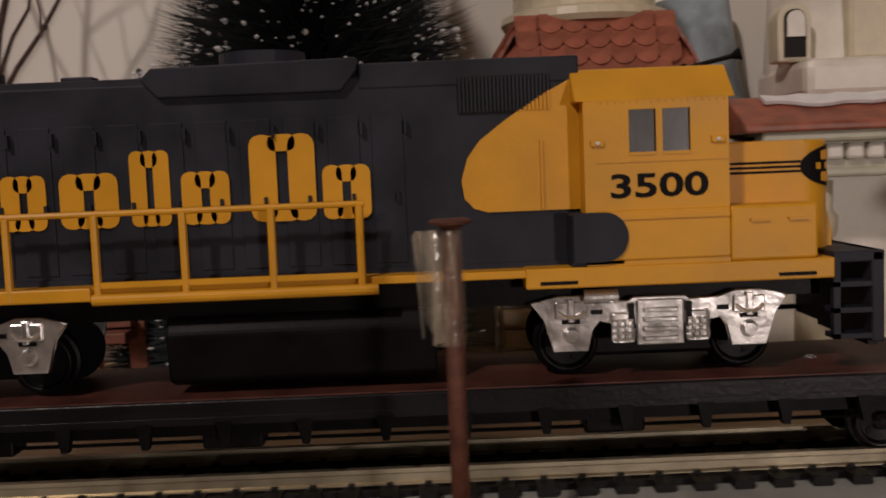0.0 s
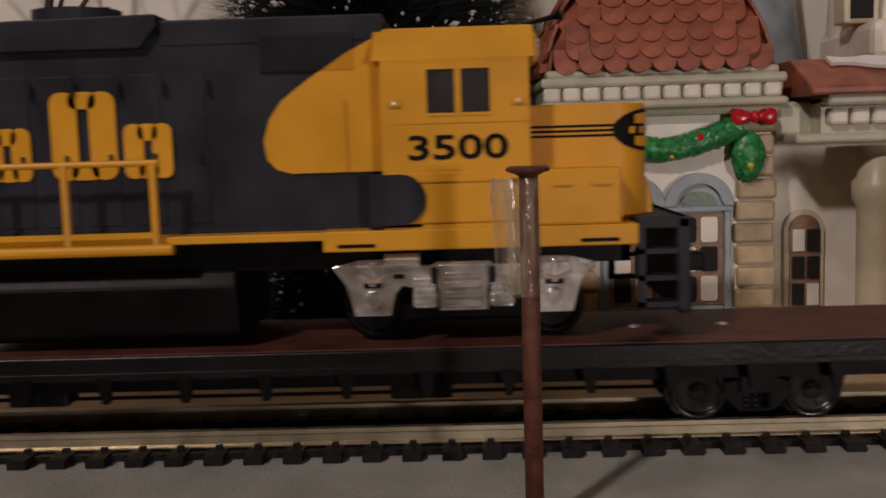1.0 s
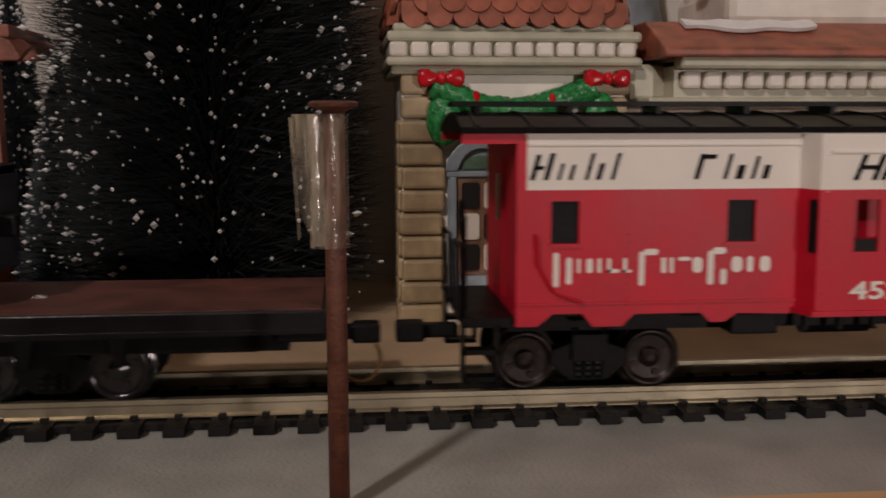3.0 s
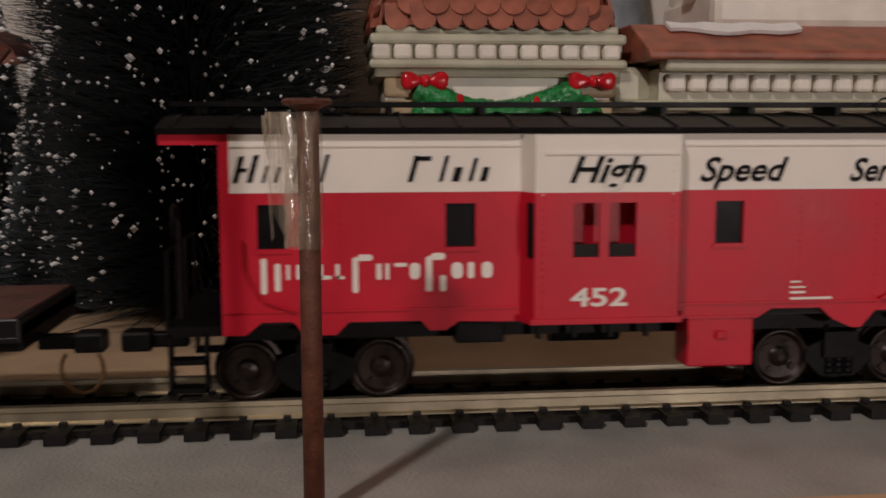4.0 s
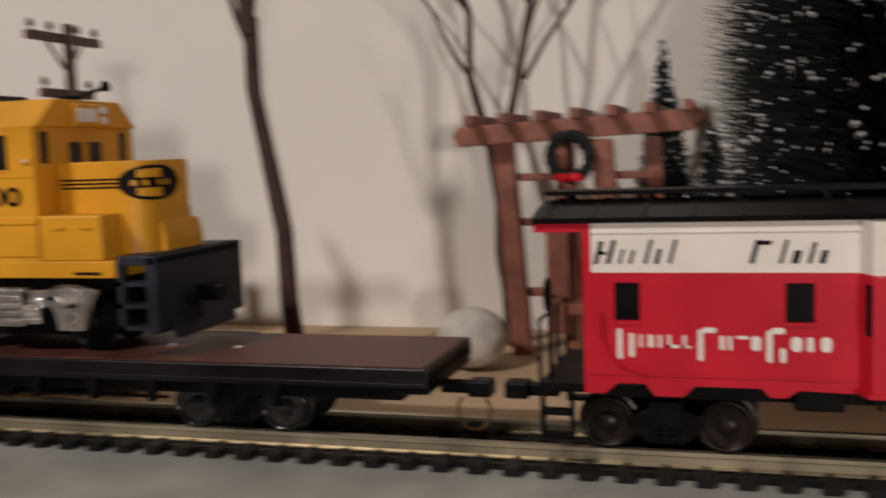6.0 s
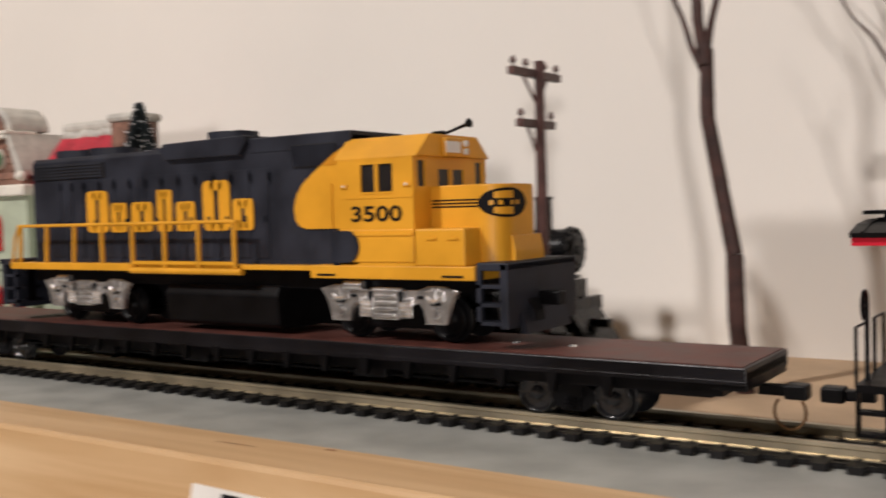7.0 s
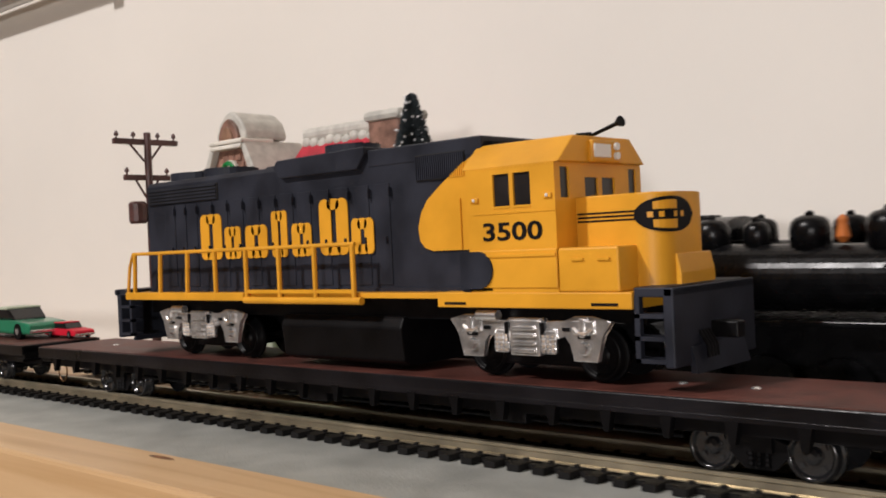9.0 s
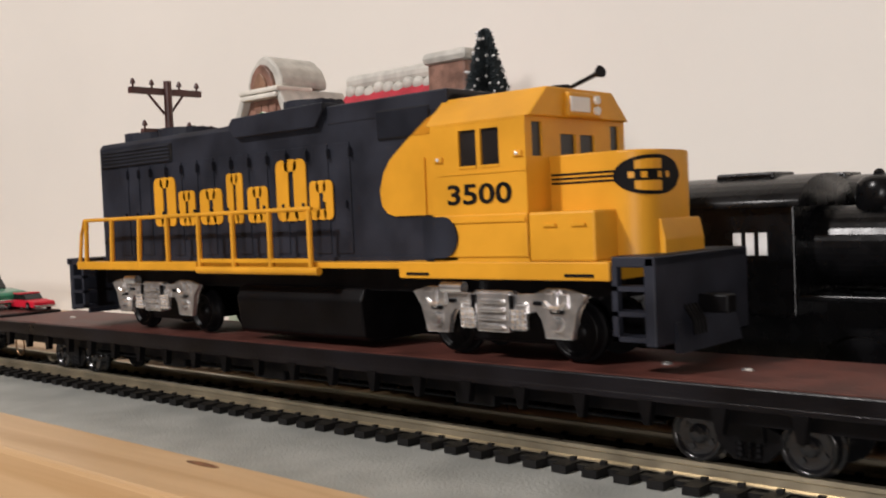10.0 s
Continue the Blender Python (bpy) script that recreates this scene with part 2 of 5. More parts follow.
def tube(points, r, n=8, bm=None):
    """One round tube swept along the points."""
    own = bmesh.new()
    pts = [Vector(p) for p in points]
    rings, side = [], None
    for i, p in enumerate(pts):
        d = (pts[min(i + 1, len(pts) - 1)] - pts[max(i - 1, 0)]).normalized()
        if side is None:
            side = d.orthogonal().normalized()
        side = (side - d * side.dot(d)).normalized()
        up = d.cross(side)
        rings.append([own.verts.new(p + (side * math.cos(k * 2 * math.pi / n) + up * math.sin(k * 2 * math.pi / n)) * r) for k in range(n)])
    for p, q in zip(rings, rings[1:]):
        for k in range(n):
            own.faces.new((p[k], p[(k + 1) % n], q[(k + 1) % n], q[k]))
    own.faces.new(rings[0][::-1]), own.faces.new(rings[-1])
    return merge(own, bm)


def arch(x0, x1, z0, z1, steps=10):
    """An upright opening with a round head."""
    r, c = (x1 - x0) / 2, (x0 + x1) / 2
    zc = z1 - r
    return [(x0, z0), (x1, z0)] + [(c + r * math.cos(math.pi * i / steps), zc + r * math.sin(math.pi * i / steps)) for i in range(steps + 1)]


def rounded(x0, x1, z0, z1, r, steps=5):
    out = []
    for cx, cz, a in ((x1 - r, z1 - r, 0), (x0 + r, z1 - r, 90), (x0 + r, z0 + r, 180), (x1 - r, z0 + r, 270)):
        out += [(cx + r * math.cos(radians(a + 90 * i / steps)), cz + r * math.sin(radians(a + 90 * i / steps))) for i in range(steps + 1)]
    return out


def words(text, size, material, parent, m, shear=0.0, stretch=1.0, fat=0.0, name="lettering", label=""):
    """Writing in the built-in font, as a thin mesh; m turns its plane."""
    cu = bpy.data.curves.new("writing", "FONT")
    cu.body, cu.size, cu.extrude, cu.shear, cu.offset = text, size, 0.00006, shear, fat
    cu.resolution_u = 3
    tmp = bpy.data.objects.new("writing", cu)
    scene.collection.objects.link(tmp)
    me = bpy.data.meshes.new_from_object(tmp.evaluated_get(bpy.context.evaluated_depsgraph_get()))
    bpy.data.objects.remove(tmp)
    me.transform(m @ Matrix.Diagonal((stretch, 1, 1, 1)))
    me.materials.clear()
    me.materials.append(material)
    ob = new(name, me)
    ob.parent = parent
    return tagged(ob, label=label)


FRONT = Matrix.Rotation(radians(90), 4, "X")
YC = 0.0085          # middle of the track
RAIL = 0.0047        # top of the rails

# ---- the room and the shelf ----
def setting():
    def wall(name, label, *b, material=ROOMPAINT):
        return tagged(part(name, box(*b), material), label, "wall", kind="structure")
    wall("wall_north", "plain white painted plaster wall behind the shelf", -3.2, 3.2, 0.158, 0.30, -0.9, 1.6, material=PLASTER)
    # unseen shell of walls, floor and ceiling, added to bounce the lamp light
    wall("unseen_wall_south", "unseen tan wall across the room, added to bounce light", -3.2, 3.2, -3.3, -3.2, -0.9, 1.6)
    wall("unseen_wall_west", "unseen tan side wall, added to bounce light", -3.3, -3.2, -3.2, 0.158, -0.9, 1.6)
    wall("unseen_wall_east", "unseen tan side wall, added to bounce light", 3.2, 3.3, -3.2, 0.158, -0.9, 1.6)
    tagged(part("floor", box(-3.2, 3.2, -3.2, 0.158, -1.0, -0.9), GROUND), "unseen tan floor, added to bounce light", "floor", kind="structure")
    tagged(part("ceiling", box(-3.3, 3.3, -3.3, 0.3, 1.6, 1.7), ROOMPAINT), "unseen tan ceiling, added to bounce light", "ceiling", kind="structure")
    tagged(part("shelf_board", box(-1.6, 1.0, -0.0405, 0.034, -0.012, 0.0), BOARD), "smooth grey painted board under the track", "board", kind="structure")
    tagged(part("ground", box(-1.6, 1.0, 0.034, 0.158, -0.016, -0.002), GROUND), "tan board behind the track", "ground", kind="structure")
    beam = tagged(part("edge_beam", box(-1.6, 1.0, -0.0625, -0.0408, -0.022, 0.0012, 0.0012), PINE), "unpainted pine edge strip along the shelf", "wooden edge", kind="structure")
    for x, y, l, w in ((-0.4050, -0.0448, 0.013, 0.0026), (-0.2200, -0.0435, 0.004, 0.0014), (-0.245, -0.0495, 0.016, 0.0006)):
        part("knot", ball((x, y, 0.0011), 1, l / 2, w / 2, 0.00025, 16, 6), KNOT, beam, "dark knot in the pine")
    rod = thing("wall_rod", "plain grey metal rod along the wall", "rod")
    part("tube", cyl((-1.45, 0.142, 0.2545), (-0.68, 0.142, 0.238), 0.0075), SILVER, rod)
    for x, z in ((-1.4, 0.2535), (-0.76, 0.2398)):
        part("holder", box(x - 0.006, x + 0.006, 0.137, 0.1575, z - 0.011, z + 0.011, 0.001), SILVER, rod)
    sign = thing("paper_note", "torn white paper note with black handwriting on the pine edge", "note")
    part("sheet", prism([(-0.249, -0.0215), (-0.245, -0.0050), (-0.192, -0.0062), (-0.185, -0.0215)], -0.0631, -0.0626), PAPER, sign)
    for x0, x1, z0, z1 in ((-0.2545, -0.249, -0.0085, -0.0075), (-0.252, -0.251, -0.0125, -0.0085), (-0.247, -0.2425, -0.010, -0.0085), (-0.241, -0.237, -0.0115, -0.0085), (-0.2355, -0.233, -0.012, -0.009), (-0.231, -0.226, -0.0125, -0.0095)):
        part("ink_bar", box(x0 + 0.019, x1 + 0.019, -0.0633, -0.0631, z0 + 0.0014, z1 + 0.0014), INK, sign)


def rail_profile(y):
    w = 0.00042
    pts = [(-2.6, 0), (2.6, 0), (2.6, .25), (.7, .5), (.7, 1.9), (1.9, 2.2), (1.9, 3.0), (-1.9, 3.0), (-1.9, 2.2), (-.7, 1.9), (-.7, .5), (-2.6, .25)]
    return [(y + a * w, 0.0017 + b * 0.001) for a, b in pts]


def track(name, label, x0, x1, yc, near):
    tr = thing(name, label, "railway track", kind="structure")
    for y in (yc - 0.0085, yc + 0.0085):
        part("rail", prism(rail_profile(y), x0, x1, "x"), STEEL, tr, "brassy metal rail")
        # black tie plastic that also stands for the shade under the train
        part("tie_web", box(x0, x1, y - 0.0030, y + 0.0030, 0.0001, 0.0013), TIE, tr, "black plastic web under the rail, also standing for the shade there")
    bm = box(-0.0017, 0.0017, -0.0152, 0.0152, 0.0001, 0.0017)
    for s in (-1, 1):
        for d in (-1, 1):
            box(-0.0006, 0.0006, s * 0.0085 + d * 0.0014 - 0.0005, s * 0.0085 + d * 0.0014 + 0.0005, 0.0017, 0.0023, bm=bm)
    first = part("tie", bm, TIE, tr)
    first.matrix_basis = pose(x0 + 0.002, yc, 0)
    x, count, rest = x0 + 0.009, 1, []
    while x < x1:
        if near[0] < x < near[1] and count < 298:
            share("tie", first.data, tr, pose(x, yc, 0))
            count += 1
        else:
            rest.append(x)
        x += 0.0071
    bm = bmesh.new()
    for x in rest:
        box(x - 0.0017, x + 0.0017, yc - 0.0152, yc + 0.0152, 0.0001, 0.0017, bm=bm)
    if rest:
        tagged(part("far_ties", bm, TIE, tr), kind="stuff")
    return tr


# ---- rolling stock ----
WHEELS = []


def wheelset(parent, x, r=0.0050, tread=BLACK, yc=YC, zc=None, gauge=0.0083, turns=True):
    """Two flanged wheels on an axle; it rolls as the train moves."""
    zc = RAIL + r if zc is None else zc
    bm = cyl((0, -gauge, 0), (0, gauge, 0), 0.0012, n=8)
    for s in (-1, 1):
        w = lathe([(r + 0.0006, 0), (r + 0.0006, 0.0009), (r, 0.0011), (r * 0.99, 0.0031), (r * 0.90, 0.0034), (r * 0.80, 0.0031), (r * 0.74, 0.0024), (r * 0.36, 0.0023), (r * 0.30, 0.0033), (r * 0.12, 0.0036)], 28, (0, 0, 0))
        bmesh.ops.transform(w, matrix=pose(0, s * (gauge - 0.0022), 0, -90 * s), verts=w.verts)
        merge(w, bm)
        for k in range(4):
            a = k * math.pi / 2 + 0.4
            u, v = 0.55 * r * math.cos(a), 0.55 * r * math.sin(a)
            box(u - 0.0005, u + 0.0005, s * (gauge + 0.0002) - 0.0003, s * (gauge + 0.0002) + 0.0003, v - 0.0005, v + 0.0005, bm=bm)
    ob = part("wheelset", bm, tread, parent, at=pose(x, yc, zc))
    for f in ob.data.polygons:
        f.use_smooth = f.area < 6e-6 and abs(f.normal.y) < 0.9
    if turns:
        WHEELS.append((ob, x, yc, zc, r))
    return ob


def freight_truck(parent, x, base=0.0205, r=0.0051, tread=GLOSSBLACK, yc=YC):
    """A two-axle truck: side frames with springs and journals, bolster, two wheelsets."""
    z = RAIL + r
    e = base / 2 - 0.0046
    prof = [(-e - 0.0006, -0.0004), (-e - 0.0002, 0.0018), (-0.0030, 0.0030), (0.0030, 0.0030), (e + 0.0002, 0.0018), (e + 0.0006, -0.0004),
            (e - 0.0012, -0.0022), (0.0030, -0.0036), (-0.0030, -0.0036), (-e + 0.0012, -0.0022)]
    for s in (-1, 1):
        y = yc + s * 0.0090
        fr = part("side_frame", prism([(x + a, z + b) for a, b in prof], y - 0.0007, y + 0.0007, "y", 0.0002), BLACK, parent)
        for k in (-1, 0, 1):
            part("spring", lathe([(0.0006 + 0.0002 * (i % 2), i * 0.0005) for i in range(7)], 8, (x + k * 0.0017, y + s * 0.0008, z - 0.0030)), BLACK, fr)
        for k in (-1, 1):
            part("frame_arm", prism([(x + k * e, z - 0.0006), (x + k * e, z + 0.0014), (x + k * (base / 2), z + 0.0012), (x + k * (base / 2), z - 0.0004)], y - 0.0029, y - 0.0021) if s > 0 else prism([(x + k * e, z - 0.0006), (x + k * e, z + 0.0014), (x + k * (base / 2), z + 0.0012), (x + k * (base / 2), z - 0.0004)], y + 0.0021, y + 0.0029), BLACK, fr)
            part("brake_rod", tube([(x + k * 0.0022, y, z + 0.0026), (x + k * 0.0026, y + s * 0.0008, z + 0.0058)], 0.0006, 6), BLACK, fr)
    part("bolster", box(x - 0.003, x + 0.003, yc - 0.0105, yc + 0.0105, z, z + 0.0045), BLACK, parent)
    for k in (-1, 1):
        wheelset(parent, x + k * base / 2, r, tread, yc)


def coupler(parent, x, d, z=0.0135):
    bm = box(min(x, x + d * 0.007), max(x, x + d * 0.007), YC - 0.0014, YC + 0.0014, z - 0.0012, z + 0.0012, 0.0003)
    box(min(x + d * 0.006, x + d * 0.011), max(x + d * 0.006, x + d * 0.011), YC - 0.0026, YC + 0.0020, z - 0.0017, z + 0.0017, 0.0005, bm=bm)
    c = part("coupler", bm, BLACK, parent)
    if d > 0:
        loop = [(x + d * (0.0075 + 0.0034 * math.sin(radians(k))), YC - 0.003, z - 0.0042 - 0.0040 * math.cos(radians(k))) for k in range(-130, 140, 20)]
        part("trip_pin", tube(loop, 0.00035, 6), BRASS, c, "bent brass wire loop")


def flatcar(x0, x1, label):
    car = thing("flatcar", label, "model flatcar")
    y0, y1, z = YC - 0.0165, YC + 0.0165, 0.0207
    part("deck", box(x0 + 0.0008, x1 - 0.0008, y0 + 0.0008, y1 - 0.0008, z - 0.0012, z), DECK, car, "reddish brown deck")
    part("deck_rim", prism([(x0, y0), (x1, y0), (x1, y1), (x0, y1)], z - 0.0034, z - 0.0002, "z", 0.0003), RIM, car)
    for s, y in ((-1, y0), (1, y1)):
        lo, hi = min(y, y - s * 0.0012), max(y, y - s * 0.0012)
        m = (x0 + x1) / 2
        part("side_sill", prism([(x0, z - 0.003), (x1, z - 0.003), (x1, z - 0.0040), (x1 - 0.05, z - 0.0042), (m, z - 0.0045), (x0 + 0.05, z - 0.0042), (x0, z - 0.0040)], lo, hi, "y", 0.0002), RIM, car)
        n = int((x1 - x0 - 0.02) / 0.0142)
        for i in range(n):
            x = x0 + 0.013 + i * 0.0142
            part("stake_pocket", prism([(x - 0.0015, z - 0.0040), (x + 0.0015, z - 0.0040), (x + 0.0007, z - 0.0086), (x - 0.0005, z - 0.0086)], min(y + s * 0.0002, y - s * 0.0016), max(y + s * 0.0002, y - s * 0.0016)), BLACK, car)
    part("centre_beam", box(x0 + 0.012, x1 - 0.012, YC - 0.003, YC + 0.003, z - 0.0098, z - 0.003), BLACK, car)
    for x in (x0 + 0.105, x0 + 0.150, x1 - 0.110):
        part("brake_box", box(x, x + 0.011, y0 + 0.004, y0 + 0.010, z - 0.0100, z - 0.0060, 0.0005), BLACK, car)
    part("brake_rod", tube([(x0 + 0.06, y0 + 0.006, z - 0.0088), (x1 - 0.06, y0 + 0.006, z - 0.0092)], 0.0004, 6), BLACK, car)
    part("under_frame", box(x0 + 0.006, x1 - 0.006, YC - 0.0135, YC + 0.0135, z - 0.0072, z - 0.003), BLACK, car)
    for x in (x0 + 0.004, x1 - 0.004):
        part("end_beam", box(x - 0.004, x + 0.004, y0 + 0.001, y1 - 0.001, z - 0.0055, z - 0.001, 0.0003), BLACK, car)
    for x in (x0 + 0.048, x1 - 0.0442):
        freight_truck(car, x)
    for x, y in ((-0.0965, 0.0075), (-0.0800, 0.0075), (x0 + 0.03, 0.0075)):
        if x0 < x < x1:
            part("deck_bolt", ball((x, y, z), 0.0009, 1.3, 1.3, 0.5, 10, 6), CHROME, car, "small shiny bolt head")
    coupler(car, x0 + 0.002, -1)
    coupler(car, x1 - 0.002, 1)
    return car


def bars(parent, spec, y, material, thick=0.00012):
    """Plain bars (x0, x1, z0, z1) of print on an upright face."""
    for x0, x1, z0, z1 in spec:
        part("print_bar", prism(rounded(x0, x1, z0, z1, min(x1 - x0, z1 - z0) * 0.42, 3), y - thick, y), material, parent)


def loco_truck(loco, x, yc=0.009):
    """Silver side frames with pedestals, springs and a brake cylinder, black wheels behind."""
    half = [(0.0229, 0.0350), (0.0205, 0.0356), (0.0180, 0.0362), (0.0135, 0.0362), (0.0105, 0.0348), (0.0052, 0.0346), (0.0048, 0.0356)]
    low = [(0.0048, 0.0310), (0.0048, 0.0300), (0.0066, 0.0300), (0.0092, 0.0312), (0.0108, 0.0318), (0.0122, 0.0300), (0.0128, 0.0262), (0.0190, 0.0262), (0.0203, 0.0320)]
    outline = half + [(-a, b) for a, b in half[::-1]] + [(-a, b) for a, b in low[::-1]] + low
    for s in (-1, 1):
        y = yc + s * 0.0150
        lo, hi = min(y, y - s * 0.0016), max(y, y - s * 0.0016)
        fr = part("truck_frame", prism([(x + a, b) for a, b in outline], lo, hi, "y", 0.0002), CHROME, loco, "shiny silver truck side frame")
        o = y + s * 0.0006
        part("spring_box", box(x - 0.0042, x + 0.0042, min(o, o - s * 0.002), max(o, o - s * 0.002), 0.0270, 0.0352, 0.0003), CHROME, fr)
        for k in range(4):
            part("spring_band", box(x - 0.0030, x + 0.0030, min(o, o + s * 0.0008), max(o, o + s * 0.0008), 0.0278 + k * 0.0017, 0.0287 + k * 0.0017, 0.0002), CHROME, fr)
        for k in (-1, 1):
            cx = x + k * 0.0158
            # raised black plates paint the shade of the frame's recesses and slots
            part("recess_shade", box(cx - 0.0016, cx + 0.0016, min(y, y + s * 0.0003), max(y, y + s * 0.0003), 0.0312, 0.0320, 0.0001), BLACK, fr)
            part("slot_shade", box(x + k * 0.0051 - 0.0005, x + k * 0.0051 + 0.0005, min(y, y + s * 0.0007), max(y, y + s * 0.0007), 0.0302, 0.0346), BLACK, fr)
            part("slot_shade", box(x + k * 0.0112 - 0.0010, x + k * 0.0112 + 0.0010, min(y, y + s * 0.0003), max(y, y + s * 0.0003), 0.0328, 0.0336), BLACK, fr)
            part("journal_box", cyl((cx, y, 0.0292), (cx, y + s * 0.0012, 0.0292), 0.0016, 0.0011, 12), CHROME, fr)
            part("pedestal_plate", box(cx - 0.0028, cx + 0.0028, min(y, y + s * 0.0006), max(y, y + s * 0.0006), 0.0322, 0.0352, 0.0002), CHROME, fr)
            part("axle_rib", box(cx - 0.0006, cx + 0.0006, min(y, y + s * 0.0011), max(y, y + s * 0.0011), 0.0316, 0.0358, 0.0002), CHROME, fr)
            part("hanger", tube([(cx - 0.0024, y + s * 0.0006, 0.0335), (cx - 0.001, y + s * 0.001, 0.0325), (cx + 0.001, y + s * 0.001, 0.0325), (cx + 0.0024, y + s * 0.0006, 0.0335)], 0.0004, 6), CHROME, fr)
            part("damper", box(x + k * 0.0066 - 0.0021, x + k * 0.0066 + 0.0021, min(y, y + s * 0.0004), max(y, y + s * 0.0004), 0.0276, 0.0332, 0.0006), CHROME, fr)
            for j in (-1, 0, 1):
                part("coil", lathe([(0.0005 + 0.00018 * (i % 2), i * 0.00055) for i in range(8)], 8, (x + k * 0.0066 + j * 0.0013, y + s * 0.0005, 0.0280)), CHROME, fr)
        part("brake_cylinder", cyl((x - 0.0135, y + s * 0.0004, 0.0360), (x - 0.0075, y + s * 0.0004, 0.0360), 0.0013), CHROME, fr)
    for k in (-1, 1):
        wheelset(loco, x + k * 0.0158, 0.0056, BLACK, yc, 0.0207 + 0.0062, turns=False)
    part("truck_block", box(x - 0.012, x + 0.012, yc - 0.009, yc + 0.009, 0.0240, 0.0385, 0.0008), BLACK, loco)


def locomotive():
    lo = thing("diesel_locomotive", "yellow and dark blue toy diesel locomotive standing on a flatcar", "model locomotive")
    c, h0, h1 = 0.009, -0.0032, 0.0212
    xr, xf = -0.2872, -0.1410
    # long hood
    part("hood", prism([(h0, 0.0412), (h0, 0.0762), (h0 + 0.0012, 0.0776), (h1 - 0.0012, 0.0776), (h1, 0.0762), (h1, 0.0412)], xr, xf, "x", 0.0002), BLUE, lo, "dark blue long hood")
    doors = [xr + 0.0105 + i * 0.0062 for i in range(3)] + [-0.2560 + i * 0.0078 for i in range(11)]
    for i, x in enumerate(doors):
        d = part("hood_door", box(x, x + 0.0056, h0 - 0.0003, h0 + 0.0002, 0.0432, 0.0695, 0.0001), BLUE, lo)
        part("hinge", box(x + 0.0058, x + 0.0064, h0 - 0.0013, h0, 0.0660, 0.0684, 0.0001), BLUE, d)
        part("latch", box(x + 0.0040, x + 0.0046, h0 - 0.0011, h0, 0.0540, 0.0558, 0.0001), BLUE, d)
    part("sill_line", box(xr, xf, h0 - 0.0006, h0, 0.0412, 0.0424), BLUE, lo)
    for x0, x1, z0, z1, n in ((xr + 0.0015, -0.2470, 0.0700, 0.0752, 5), (-0.1625, -0.1462, 0.0690, 0.0756, 0)):
        g = part("grille", box(x0, x1, h0 - 0.0004, h0 + 0.0002, z0, z1, 0.0001), DARK, lo, "black louvred intake")
        if n:
            for i in range(n):
                z = z0 + (i + 0.5) * (z1 - z0) / n
                part("louvre", box(x0 + 0.0004, x1 - 0.0004, h0 - 0.0008, h0 - 0.0003, z - 0.00025, z + 0.00025), BLUE, g)
        else:
            k = 24
            for i in range(k):
                x = x0 + (i + 0.5) * (x1 - x0) / k
                zd = min(z1 - 0.0003, max(z0 + 0.0003, 0.0672 + (x + 0.1547) * 0.66))
                if zd > z0 + 0.0006:
                    part("louvre", box(x - 0.00018, x + 0.00018, h0 - 0.0008, h0 - 0.0003, z0 + 0.0003, zd), YELLOW, g)
                if zd < z1 - 0.0006:
                    part("louvre", box(x - 0.00018, x + 0.00018, h0 - 0.0008, h0 - 0.0003, zd, z1 - 0.0003), BLUE, g)
    # raised roof pieces
    part("roof_step", box(-0.1800, xf, h0 - 0.0002, h1 + 0.0002, 0.0740, 0.0786, 0.0004), BLUE, lo)
    part("brake_hatch", prism([(-0.2180, 0.0770), (-0.2150, 0.0738), (-0.1830, 0.0738), (-0.1800, 0.0775), (-0.1800, 0.0796), (-0.2160, 0.0790)], h0 - 0.0016, h1 + 0.0016, "y", 0.0003), BLUE, lo)
    for x, r in ((-0.2755, 0.0088), (-0.2565, 0.0088), (-0.1985, 0.0080)):
        z = 0.0776 if x < -0.22 else 0.0794
        f = part("roof_fan", cyl((x, c, z), (x, c, z + 0.0028), r, n=28), BLUE, lo)
        part("fan_hub", cyl((x, c, z + 0.0028), (x, c, z + 0.0033), 0.002), BLACK, f)
        for i in range(3):
            part("fan_bar", box(x - r * 0.9, x + r * 0.9, c - 0.0003 + (i - 1) * 0.003, c + 0.0003 + (i - 1) * 0.003, z + 0.0027, z + 0.0031), BLACK, f)
    part("exhaust", box(-0.2360, -0.2300, c - 0.002, c + 0.002, 0.0776, 0.0792, 0.0003), BLUE, lo)
    # paint: yellow front with a rounded sweep on the hood
    sweep = [(-0.1411, 0.0753), (-0.1490, 0.0712), (-0.1547, 0.0674), (-0.1590, 0.0642), (-0.1612, 0.0612), (-0.1624, 0.0573), (-0.1619, 0.0540), (-0.1602, 0.0522), (-0.1578, 0.0515), (-0.1411, 0.0515)]
    part("yellow_sweep", prism(sweep, h0 - 0.00045, h0 - 0.00005), YELLOW, lo, "yellow rounded paint sweep")
    part("yellow_sweep", prism(sweep, h1 + 0.00005, h1 + 0.00045), YELLOW, lo, "yellow rounded paint sweep")
    part("door_seam", box(-0.1483, -0.1478, h0 - 0.0009, h0 - 0.0004, 0.0518, 0.0640), YELLOW, lo)
    # plain yellow shapes in place of the road's name
    name = []
    for u, v, top in ((-0.2565, -0.2455, .0655), (-0.2440, -0.2360, .0612), (-0.2336, -0.2232, .0612), (-0.2210, -0.2140, .0648), (-0.2120, -0.2035, .0608), (-0.1998, -0.1882, .0668), (-0.1870, -0.1785, .0610)):
        k = (v - u) * 0.41
        name += [(u, u + k, .0514, top), (v - k, v, .0514, top), (u + k * .7, v - k * .7, .0514, .0540), (u + k * .7, v - k * .7, top - .0030, top)]
    bars(lo, name, h0 - 0.0003, YELLOW, 0.0003)
